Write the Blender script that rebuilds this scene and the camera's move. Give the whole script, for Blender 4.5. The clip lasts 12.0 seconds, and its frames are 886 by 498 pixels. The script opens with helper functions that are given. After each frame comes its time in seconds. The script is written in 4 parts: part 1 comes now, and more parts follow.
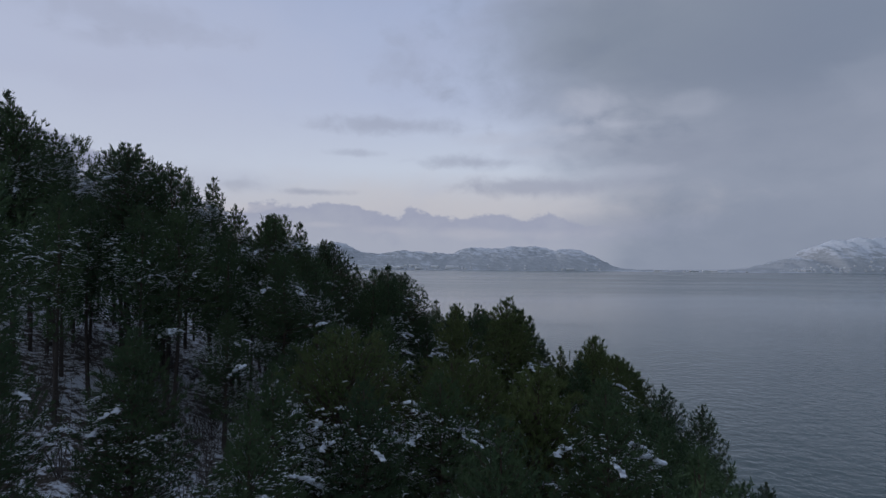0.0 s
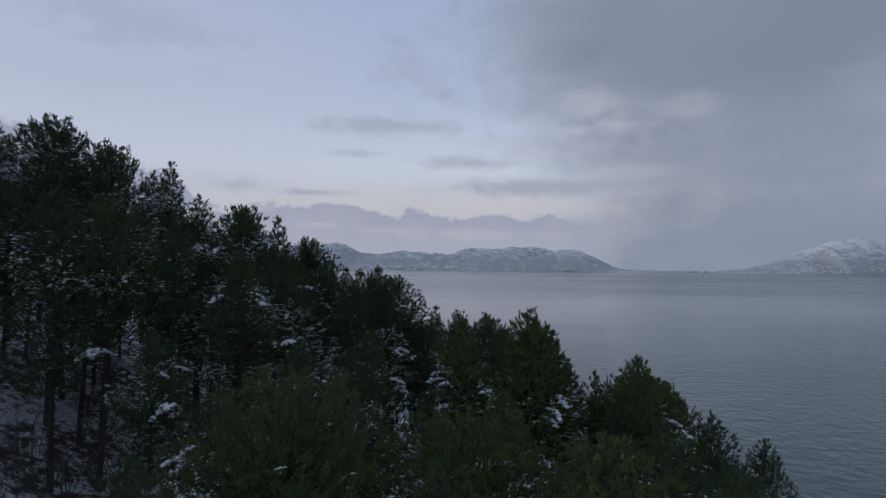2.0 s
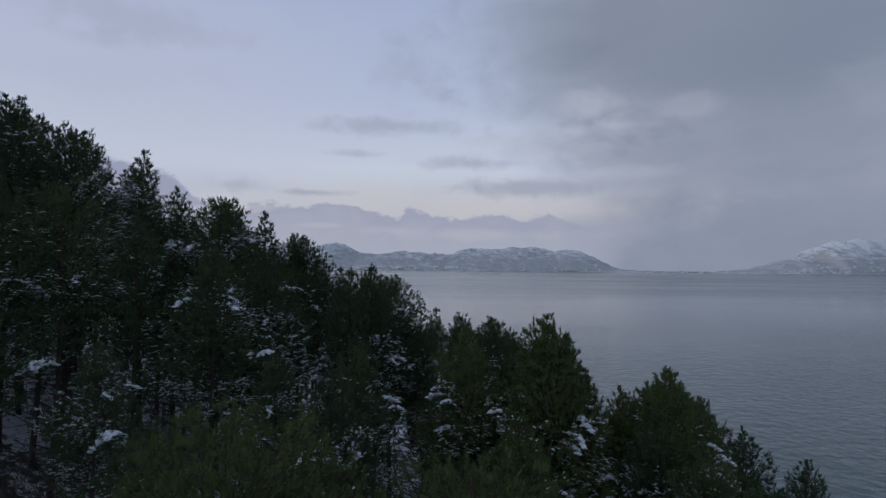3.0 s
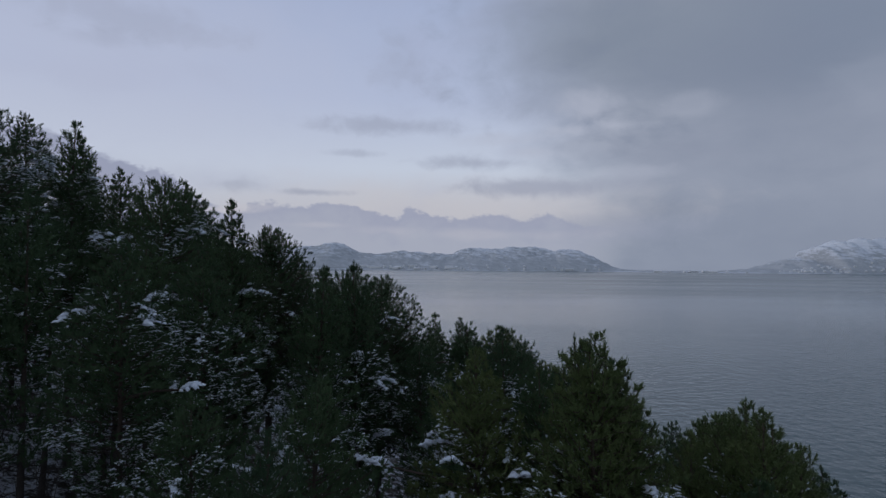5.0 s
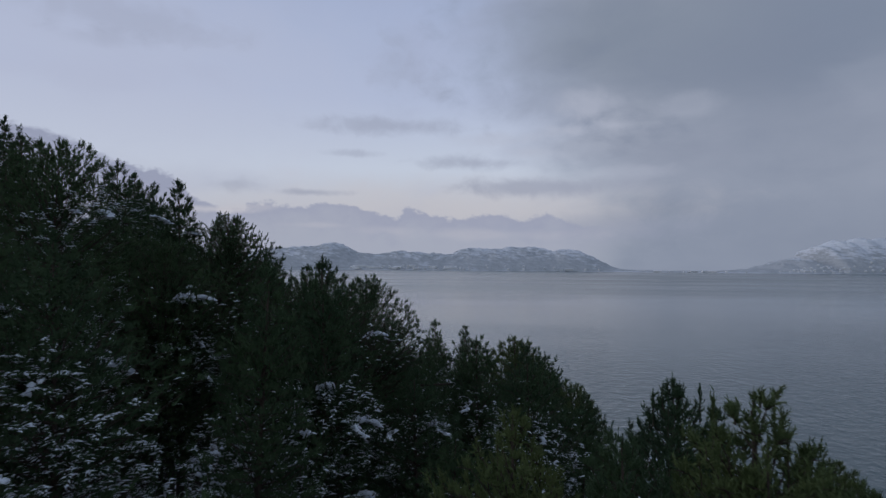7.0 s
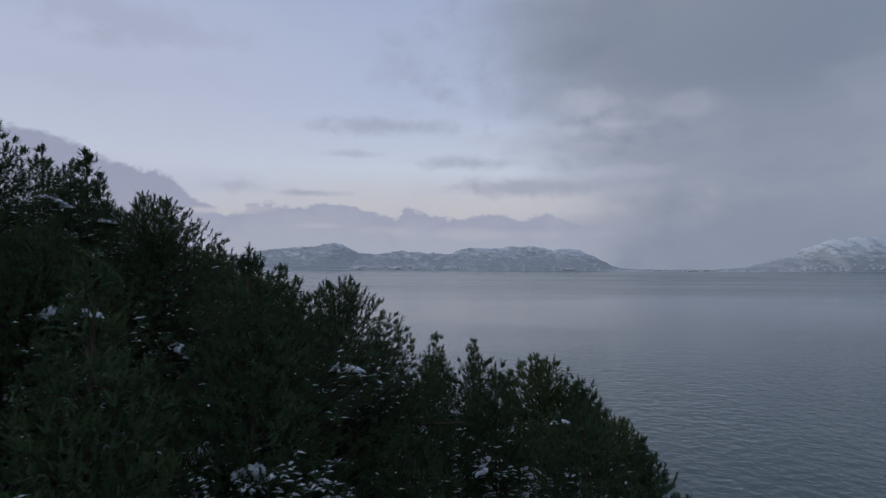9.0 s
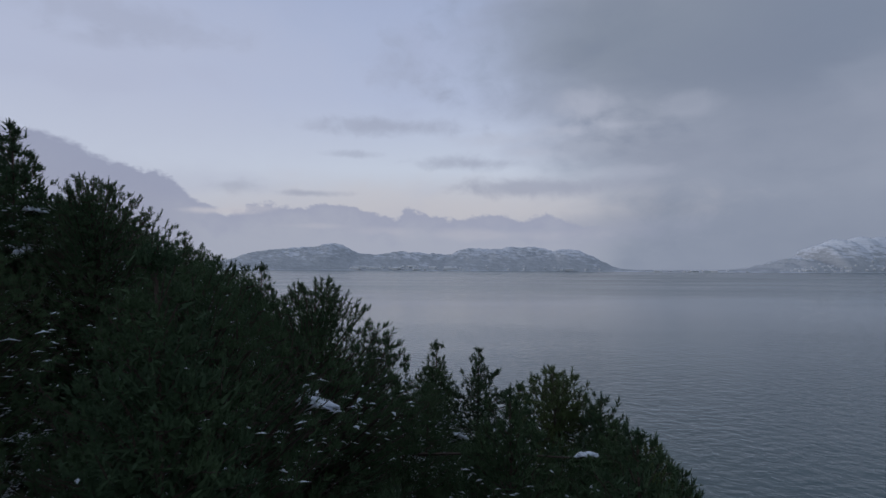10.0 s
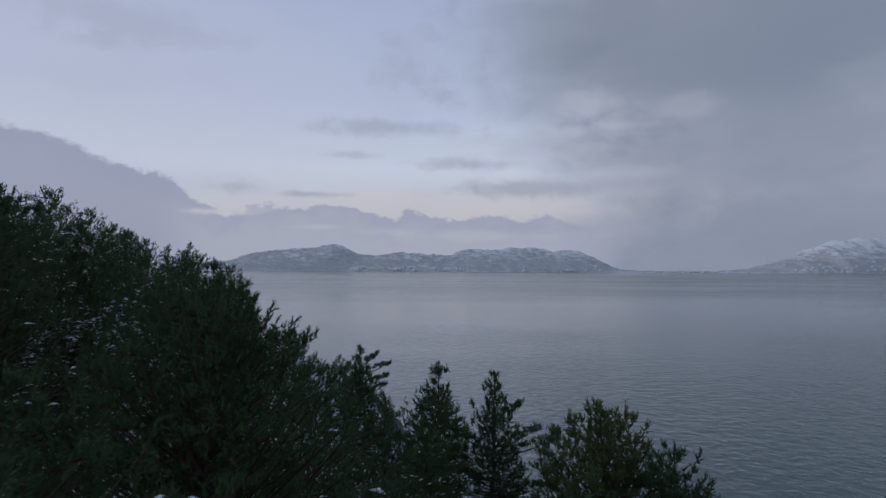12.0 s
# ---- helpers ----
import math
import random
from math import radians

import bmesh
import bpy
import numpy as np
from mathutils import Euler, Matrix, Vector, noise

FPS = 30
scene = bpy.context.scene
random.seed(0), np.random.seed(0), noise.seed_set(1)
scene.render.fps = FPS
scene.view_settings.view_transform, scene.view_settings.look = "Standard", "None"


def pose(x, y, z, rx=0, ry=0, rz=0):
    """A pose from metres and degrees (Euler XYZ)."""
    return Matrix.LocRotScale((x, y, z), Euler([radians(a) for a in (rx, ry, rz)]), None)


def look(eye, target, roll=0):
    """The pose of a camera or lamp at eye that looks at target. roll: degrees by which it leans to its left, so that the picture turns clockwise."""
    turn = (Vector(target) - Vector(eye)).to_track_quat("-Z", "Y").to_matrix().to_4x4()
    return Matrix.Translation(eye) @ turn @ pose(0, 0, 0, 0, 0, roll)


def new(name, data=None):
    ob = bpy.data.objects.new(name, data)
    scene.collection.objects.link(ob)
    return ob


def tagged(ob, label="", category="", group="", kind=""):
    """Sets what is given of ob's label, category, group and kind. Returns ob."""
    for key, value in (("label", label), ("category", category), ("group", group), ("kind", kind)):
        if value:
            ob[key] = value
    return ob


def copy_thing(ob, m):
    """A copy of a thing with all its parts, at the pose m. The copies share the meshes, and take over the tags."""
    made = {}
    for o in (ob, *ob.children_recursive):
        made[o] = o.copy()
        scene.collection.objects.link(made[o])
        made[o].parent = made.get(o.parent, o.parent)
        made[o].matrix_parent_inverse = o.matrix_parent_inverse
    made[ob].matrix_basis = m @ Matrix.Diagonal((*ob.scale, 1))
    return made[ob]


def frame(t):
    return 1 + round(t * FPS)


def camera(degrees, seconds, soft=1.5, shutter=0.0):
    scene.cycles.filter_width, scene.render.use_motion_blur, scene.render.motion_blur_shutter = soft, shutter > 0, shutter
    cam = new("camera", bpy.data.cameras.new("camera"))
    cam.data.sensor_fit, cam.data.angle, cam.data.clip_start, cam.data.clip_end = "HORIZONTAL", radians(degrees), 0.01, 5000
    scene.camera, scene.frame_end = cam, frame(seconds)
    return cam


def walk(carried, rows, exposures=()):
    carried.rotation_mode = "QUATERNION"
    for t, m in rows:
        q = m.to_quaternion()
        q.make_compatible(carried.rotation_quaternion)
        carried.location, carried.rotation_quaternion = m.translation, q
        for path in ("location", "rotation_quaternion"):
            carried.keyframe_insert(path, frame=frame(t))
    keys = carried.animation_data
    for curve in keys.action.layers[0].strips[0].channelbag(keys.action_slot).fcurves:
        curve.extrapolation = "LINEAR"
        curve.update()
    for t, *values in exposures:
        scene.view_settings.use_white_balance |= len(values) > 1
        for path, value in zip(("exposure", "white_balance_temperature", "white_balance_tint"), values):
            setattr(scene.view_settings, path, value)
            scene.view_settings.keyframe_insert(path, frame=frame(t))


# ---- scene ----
cam = camera(72.0, 12.0, 1.4, 0.25)
METRES, EYE, TILT, LEAN, TURN, K = 42.0, 25.0, 1.55, -0.5, 0.0, 0.7368
ROWS = [
    (0.0, 0.0, 0.0, 0.0, 0.0, 0.0, -0.0),
    (0.5, -0.0002, 0.0427, -0.0003, -0.01, 0.03, 0.03),
    (1.0, -0.0011, 0.0883, -0.0012, -0.02, 0.04, -0.01),
    (1.5, -0.0021, 0.1294, -0.0031, -0.03, 0.06, 0.0),
    (2.0, -0.0032, 0.1732, -0.0049, -0.05, 0.06, -0.04),
    (2.5, -0.0041, 0.2131, -0.0073, -0.07, 0.09, -0.05),
    (3.0, -0.0054, 0.2559, -0.0099, -0.08, 0.09, -0.06),
    (3.5, -0.0062, 0.2956, -0.0128, -0.11, 0.11, -0.03),
    (5.5, -0.0066, 0.4518, -0.0199, -0.18, 0.04, -0.06),
    (6.0, -0.0076, 0.496, -0.0229, -0.21, 0.04, -0.07),
    (6.5, -0.0087, 0.537, -0.0253, -0.23, 0.04, -0.07),
    (7.0, -0.0106, 0.5816, -0.0276, -0.26, 0.06, -0.03),
    (9.0, -0.0145, 0.7569, -0.0359, -0.29, 0.07, 0.23),
    (9.5, -0.0153, 0.7982, -0.0383, -0.29, 0.11, 0.17),
    (10.0, -0.0154, 0.8417, -0.0406, -0.28, 0.12, 0.18),
    (10.5, -0.0156, 0.8804, -0.0425, -0.28, 0.14, 0.2),
    (11.0, -0.0167, 0.9218, -0.0454, -0.27, 0.16, 0.2),
    (11.5, -0.0178, 0.959, -0.0479, -0.28, 0.19, 0.19),
    (12.0, -0.0188, 0.9984, -0.0505, -0.28, 0.23, 0.22),
]
walk(cam, [(t, pose(0, 0, EYE, TILT, LEAN, TURN) @ pose(METRES * x * K, METRES * y, METRES * z * K, 90 + pitch * K, roll, yaw * K)) for t, x, y, z, yaw, pitch, roll in ROWS])

# ---------------------------------------------------------------- world and sun
def link(tree, a, b):
    tree.links.new(a, b)


class Graph:
    """Short way to write node expressions."""

    def __init__(self, tree):
        self.t = tree
        tree.nodes.clear()

    def node(self, kind, **props):
        n = self.t.nodes.new(kind)
        for key, value in props.items():
            setattr(n, key, value)
        return n

    def put(self, socket, value):
        if isinstance(value, bpy.types.NodeSocket):
            self.t.links.new(value, socket)
        else:
            socket.default_value = value

    def math(self, op, a, b=0.0, c=0.0):
        n = self.node("ShaderNodeMath", operation=op)
        for k, v in enumerate((a, b, c)):
            self.put(n.inputs[k], v)
        return n.outputs[0]

    def add(self, a, b):
        return self.math("ADD", a, b)

    def mul(self, a, b):
        return self.math("MULTIPLY", a, b)

    def ramp01(self, v, lo, hi):
        n = self.node("ShaderNodeMapRange", interpolation_type="SMOOTHSTEP")
        self.put(n.inputs[0], v)
        n.inputs[1].default_value, n.inputs[2].default_value = lo, hi
        return n.outputs[0]

    def vec(self, x, y, z=0.0):
        n = self.node("ShaderNodeCombineXYZ")
        for k, v in enumerate((x, y, z)):
            self.put(n.inputs[k], v)
        return n.outputs[0]

    def noise(self, v, scale, detail=4.0, rough=0.55, distort=0.0):
        n = self.node("ShaderNodeTexNoise")
        self.put(n.inputs["Vector"], v)
        n.inputs["Scale"].default_value, n.inputs["Detail"].default_value = scale, detail
        n.inputs["Roughness"].default_value, n.inputs["Distortion"].default_value = rough, distort
        return n.outputs[0]

    def mix(self, f, a, b):
        n = self.node("ShaderNodeMix", data_type="RGBA")
        self.put(n.inputs[0], f)
        for k, v in ((6, a), (7, b)):
            self.put(n.inputs[k], v if isinstance(v, bpy.types.NodeSocket) else (*v, 1.0))
        return n.outputs[2]

    def ramp(self, f, stops, how="LINEAR"):
        n = self.node("ShaderNodeValToRGB")
        self.put(n.inputs[0], f)
        n.color_ramp.interpolation = how
        e = n.color_ramp.elements
        while len(e) < len(stops):
            e.new(0.5)
        for el, (p, c) in zip(e, stops):
            el.position, el.color = p, (*c, 1.0)
        return n.outputs[0]


SUN_EL, SUN_AZ = 9.0, -80.0

world = bpy.data.worlds.new("dusk_sky")
scene.world = world
world.use_nodes = True
g = Graph(world.node_tree)
way = g.node("ShaderNodeTexCoord").outputs["Generated"]
sep = g.node("ShaderNodeSeparateXYZ")
g.put(sep.inputs[0], way)
dx, dy, dz = sep.outputs
flat = g.math("SQRT", g.add(g.mul(dx, dx), g.mul(dy, dy)))
side = g.math("DIVIDE", dx, g.math("MAXIMUM", flat, 0.001))
ahead = g.math("DIVIDE", dy, g.math("MAXIMUM", flat, 0.001))
el = g.math("ARCSINE", dz)
front = g.ramp01(ahead, 0.0, 0.5)

sky = g.node("ShaderNodeTexSky", sky_type="NISHITA", sun_disc=False)
sky.sun_elevation, sky.sun_rotation = radians(SUN_EL), radians(SUN_AZ)
sky.air_density, sky.dust_density, sky.ozone_density = 1.0, 1.5, 2.0
blue = g.node("ShaderNodeVectorMath", operation="SCALE")
g.put(blue.inputs[0], sky.outputs[0])
blue.inputs["Scale"].default_value = 0.10

clear = g.ramp(g.math("DIVIDE", el, 1.57), [
    (0.0, (0.37, 0.405, 0.475)), (0.055, (0.49, 0.505, 0.575)), (0.10, (0.53, 0.585, 0.70)),
    (0.17, (0.43, 0.49, 0.66)), (0.28, (0.36, 0.425, 0.61)), (0.55, (0.25, 0.31, 0.47)), (1.0, (0.20, 0.25, 0.40))])
clear = g.mix(0.04, clear, blue.outputs[0])

broad = g.noise(g.vec(g.mul(side, 2.2), g.mul(el, 4.0), g.mul(ahead, 1.2)), 1.0, 3.0, 0.45)
fine = g.noise(g.vec(g.mul(side, 7.0), g.mul(el, 13.0), 3.1), 1.0, 4.0, 0.48, 0.3)
puff = g.noise(g.vec(g.mul(side, 24.0), g.mul(el, 31.0), 5.2), 1.0, 5.0, 0.58, 0.3)
# faint high cloud over the clear part
veil = g.mul(g.ramp01(fine, 0.48, 0.74), 0.22)
clear = g.mix(veil, clear, (0.355, 0.385, 0.52))
# grey overcast that closes in from one side
edge = g.add(side, g.add(g.mul(g.add(broad, -0.5), 0.16), g.mul(g.add(fine, -0.5), 0.22)))
edge = g.add(edge, g.mul(g.ramp01(el, 0.10, 0.36), 0.07))
cover = g.ramp01(edge, 0.08, 0.35)
mottle = g.noise(g.vec(g.mul(side, 13.0), g.mul(el, 27.0), 7.7), 1.0, 5.0, 0.52, 0.2)
patchy = g.mul(g.mul(g.add(mottle, -0.5), g.ramp01(side, 0.50, 0.20)), g.ramp01(el, 0.33, 0.22))
tone = g.add(g.add(g.mul(broad, 0.35), g.mul(patchy, 0.8)), g.add(g.mul(fine, 0.26), g.mul(puff, 0.10)))
tone = g.add(tone, g.add(g.mul(g.add(side, -0.335), 0.30), g.mul(g.ramp01(el, 0.10, 0.36), 0.10)))
grey = g.mix(g.ramp01(tone, 0.24, 0.60), (0.330, 0.365, 0.455), (0.195, 0.232, 0.318))
grey = g.mix(g.mul(g.ramp01(el, 0.26, 0.02), 0.72), grey, (0.222, 0.258, 0.340))
colour = g.mix(cover, clear, grey)
# even grey sky added behind, unseen, to fill in faces turned this way
colour = g.mix(g.ramp01(ahead, 0.0, -0.6), colour, (0.275, 0.325, 0.42))


def cloud(colour, az, up, half_w, half_h, tint, strength, soft=0.5, torn=1.0):
    """One cloud at az, up (radians from straight ahead and the horizon), with torn edges."""
    a = g.mul(g.add(side, -math.sin(az)), 1.0 / half_w)
    b = g.mul(g.add(el, -up), 1.0 / half_h)
    d = g.math("SQRT", g.add(g.mul(a, a), g.mul(b, b)))
    d = g.add(d, g.add(g.mul(g.add(puff, -0.5), 2.4 * torn), g.mul(g.add(fine, -0.5), 3.0 * torn)))
    m = g.mul(g.mul(g.ramp01(d, 1.0 + soft, 1.0 - soft), strength), front)
    return g.mix(m, colour, tint)


# lavender veil on the clear side
colour = cloud(colour, -0.52, 0.27, 0.26, 0.15, (0.460, 0.487, 0.612), 0.45, 0.95, 0.3)
# warm glow low over the far shore
colour = cloud(colour, -0.02, 0.098, 0.26, 0.032, (0.52, 0.50, 0.525), 0.5, 0.95, 0.5)
# heavy parts of the overcast
for az, up, hw, hh, k, tint in ((0.31, 0.36, 0.22, 0.085, 0.55, (0.215, 0.255, 0.325)), (0.50, 0.285, 0.13, 0.05, 0.55, (0.195, 0.232, 0.315)),
                                (0.62, 0.37, 0.10, 0.10, 0.6, (0.185, 0.228, 0.315)), (0.36, 0.175, 0.085, 0.026, 0.5, (0.235, 0.268, 0.355)),
                                (0.17, 0.262, 0.10, 0.022, 0.35, (0.27, 0.305, 0.40)), (0.56, 0.20, 0.10, 0.03, 0.35, (0.225, 0.26, 0.345))):
    colour = cloud(colour, az, up, hw, hh, tint, k, 0.95, 0.6)
# thin places in it
for az, up, hw, hh, k in ((0.237, 0.252, 0.032, 0.016, 0.6), (0.270, 0.222, 0.026, 0.008, 0.6), (0.205, 0.216, 0.035, 0.008, 0.6), (0.145, 0.185, 0.05, 0.008, 0.5),
                          (0.30, 0.150, 0.045, 0.008, 0.35), (0.385, 0.245, 0.030, 0.012, 0.3), (0.10, 0.205, 0.05, 0.008, 0.4), (0.62, 0.245, 0.04, 0.03, 0.15)):
    colour = cloud(colour, az, up, hw, hh, (0.425, 0.455, 0.555), k, 0.95, 1.0)
STREAK = (0.290, 0.318, 0.415)
for az, up, hw, hh, k in ((-0.085, 0.226, 0.080, 0.010, 0.55), (0.055, 0.168, 0.060, 0.008, 0.58), (0.150, 0.129, 0.110, 0.011, 0.68),
                          (-0.145, 0.180, 0.026, 0.004, 0.4), (-0.325, 0.124, 0.045, 0.010, 0.42), (-0.215, 0.116, 0.040, 0.004, 0.6),
                          (-0.055, 0.325, 0.045, 0.040, 0.36), (-0.48, 0.345, 0.075, 0.018, 0.32), (-0.50, 0.315, 0.035, 0.010, 0.28),
                          (0.30, 0.060, 0.10, 0.016, 0.5)):
    colour = cloud(colour, az, up, hw, hh, STREAK, k, 0.95, 1.15)
# bank of low cloud over the far shore, in heaps, rising to one side: side and elevation of its upper edge
HEAPS = [(-0.70, 0.215), (-0.588, 0.190), (-0.545, 0.182), (-0.500, 0.160), (-0.440, 0.140), (-0.425, 0.139), (-0.385, 0.112), (-0.352, 0.086), (-0.325, 0.083),
         (-0.295, 0.095), (-0.235, 0.096), (-0.160, 0.097), (-0.105, 0.086), (-0.080, 0.078), (-0.066, 0.085), (-0.050, 0.091), (-0.034, 0.090), (-0.020, 0.083), (0.005, 0.079),
         (0.040, 0.083), (0.075, 0.084), (0.105, 0.086), (0.137, 0.077), (0.154, 0.083), (0.182, 0.083), (0.205, 0.072), (0.30, 0.062)]
top = g.ramp(g.mul(g.add(side, 0.8), 0.7), [((x + 0.8) * 0.7, (y * 4, y * 4, y * 4)) for x, y in HEAPS], "CARDINAL")
billow = g.noise(g.vec(g.mul(side, 46.0), g.mul(el, 60.0), 4.2), 1.0, 6.0, 0.58)
top = g.add(g.mul(top, 0.25), g.add(g.mul(g.add(billow, -0.5), 0.034), g.mul(g.add(puff, -0.5), 0.016)))
depth_in = g.mul(g.add(top, g.mul(el, -1.0)), g.add(g.mul(g.ramp01(side, -0.50, -0.43), 0.40), 0.60))
bank = g.mul(g.mul(g.ramp01(depth_in, -0.003, 0.005), g.ramp01(side, 0.30, 0.17)), front)
bankcol = g.mix(g.ramp01(g.add(depth_in, g.mul(g.add(puff, -0.5), 0.05)), -0.005, 0.055), (0.292, 0.318, 0.432), (0.350, 0.376, 0.468))
bankcol = g.mix(g.mul(g.ramp01(side, -0.34, -0.44), 0.7), bankcol, (0.252, 0.276, 0.392))
colour = g.mix(g.mul(bank, 0.84), colour, bankcol)
for az, up, hw, hh, k in ((-0.345, 0.084, 0.040, 0.004, 0.8), (-0.30, 0.090, 0.030, 0.004, 0.4), (-0.196, 0.064, 0.040, 0.004, 0.3), (-0.085, 0.058, 0.055, 0.006, 0.25), (0.05, 0.052, 0.12, 0.008, 0.3)):
    colour = cloud(colour, az, up, hw, hh, (0.50, 0.495, 0.55), k, 0.8)
# below the horizon
colour = g.mix(g.ramp01(el, 0.0, -0.03), colour, (0.12, 0.14, 0.19))
out = g.node("ShaderNodeBackground")
g.put(out.inputs[0], colour)
out.inputs[1].default_value = 1.02
g.put(g.node("ShaderNodeOutputWorld").inputs[0], out.outputs[0])

sun = new("sun", bpy.data.lights.new("sun", "SUN"))
sun.data.energy, sun.data.angle, sun.data.color = 0.5, radians(40), (1.0, 0.95, 0.92)
se, sa = radians(SUN_EL + 8), radians(SUN_AZ)
sun.matrix_world = look((0, 0, 0), (-math.sin(sa) * math.cos(se), -math.cos(sa) * math.cos(se), -math.sin(se)))


# ---------------------------------------------------------------- materials
def material(name, build):
    m = bpy.data.materials.new(name)
    m.use_nodes = True
    gr = Graph(m.node_tree)
    bsdf = gr.node("ShaderNodeBsdfPrincipled")
    gr.put(gr.node("ShaderNodeOutputMaterial").inputs[0], bsdf.outputs[0])
    build(gr, bsdf)
    return m


def place(gr):
    return gr.node("ShaderNodeNewGeometry").outputs["Position"]


def local(gr):
    return gr.node("ShaderNodeTexCoord").outputs["Object"]


def bump(gr, bsdf, height, strength, distance):
    b = gr.node("ShaderNodeBump")
    b.inputs["Strength"].default_value, b.inputs["Distance"].default_value = strength, distance
    gr.put(b.inputs["Height"], height)
    gr.put(bsdf.inputs["Normal"], b.outputs[0])


def needles_of(low, high):
    def build(gr, bsdf):
        info = gr.node("ShaderNodeObjectInfo").outputs["Random"]
        n = gr.noise(local(gr), 1.1, 3.0)
        island = gr.node("ShaderNodeNewGeometry").outputs["Random Per Island"]
        f = gr.add(gr.mul(info, 0.45), gr.add(gr.mul(gr.ramp01(n, 0.35, 0.65), 0.35), gr.mul(island, 0.25)))
        gr.put(bsdf.inputs["Base Color"], gr.mix(f, low, high))
        bsdf.inputs["Roughness"].default_value = 0.7
        bsdf.inputs["Specular IOR Level"].default_value = 0.12
    return build


NEEDLES = material("pine_needles", needles_of((0.040, 0.071, 0.041), (0.084, 0.129, 0.058)))
OLIVE = material("olive_pine_needles", needles_of((0.064, 0.098, 0.040), (0.132, 0.166, 0.062)))


def bark_of(gr, bsdf):
    p = local(gr)
    z = gr.node("ShaderNodeSeparateXYZ")
    gr.put(z.inputs[0], p)
    plates = gr.node("ShaderNodeTexVoronoi", feature="DISTANCE_TO_EDGE")
    stretch = gr.node("ShaderNodeVectorMath", operation="MULTIPLY")
    gr.put(stretch.inputs[0], p)
    stretch.inputs[1].default_value = (9.0, 9.0, 2.6)
    gr.put(plates.inputs["Vector"], stretch.outputs[0])
    n = gr.noise(p, 6.0, 4.0)
    low = gr.mix(n, (0.035, 0.028, 0.025), (0.10, 0.080, 0.068))
    upper = gr.mix(n, (0.050, 0.036, 0.028), (0.11, 0.072, 0.052))
    c = gr.mix(gr.ramp01(z.outputs[2], 5.0, 9.0), low, upper)
    c = gr.mix(gr.ramp01(plates.outputs[0], 0.10, 0.0), c, (0.03, 0.024, 0.02))
    gr.put(bsdf.inputs["Base Color"], c)
    bsdf.inputs["Roughness"].default_value = 0.9
    bump(gr, bsdf, gr.add(plates.outputs[0], gr.mul(n, 0.3)), 0.7, 0.03)


BARK = material("pine_bark", bark_of)


def twig_of(gr, bsdf):
    n = gr.noise(local(gr), 9.0, 3.0)
    gr.put(bsdf.inputs["Base Color"], gr.mix(n, (0.045, 0.041, 0.039), (0.13, 0.115, 0.105)))
    bsdf.inputs["Roughness"].default_value = 0.9


TWIG = material("bare_twig_bark", twig_of)


def snow_of(gr, bsdf):
    p = place(gr)
    n = gr.noise(p, 3.0, 5.0)
    gr.put(bsdf.inputs["Base Color"], gr.mix(n, (0.68, 0.74, 0.84), (0.84, 0.89, 0.95)))
    bsdf.inputs["Roughness"].default_value = 0.75
    bump(gr, bsdf, gr.noise(p, 14.0, 4.0), 0.5, 0.05)


SNOW = material("settled_snow", snow_of)


def ground_of(gr, bsdf):
    p = place(gr)
    big = gr.noise(p, 0.22, 4.0)
    small = gr.noise(p, 1.7, 6.0, 0.65)
    tiny = gr.noise(p, 9.0, 4.0, 0.6)
    heath = gr.mix(tiny, (0.018, 0.017, 0.013), (0.075, 0.060, 0.040))
    rock = gr.mix(small, (0.05, 0.05, 0.052), (0.16, 0.155, 0.15))
    bare = gr.mix(gr.ramp01(big, 0.5, 0.62), heath, rock)
    white = gr.mix(tiny, (0.64, 0.70, 0.80), (0.82, 0.87, 0.94))
    z = gr.node("ShaderNodeSeparateXYZ")
    gr.put(z.inputs[0], p)
    f = gr.ramp01(gr.add(gr.mul(small, 0.65), gr.add(gr.mul(big, 0.25), gr.mul(tiny, 0.22))), 0.51, 0.605)
    f = gr.mul(f, gr.ramp01(z.outputs[2], 0.7, 1.6))
    gr.put(bsdf.inputs["Base Color"], gr.mix(f, bare, white))
    bsdf.inputs["Roughness"].default_value = 0.85
    bump(gr, bsdf, gr.add(small, gr.mul(tiny, 0.4)), 0.7, 0.25)


GROUND = material("snowy_forest_floor", ground_of)


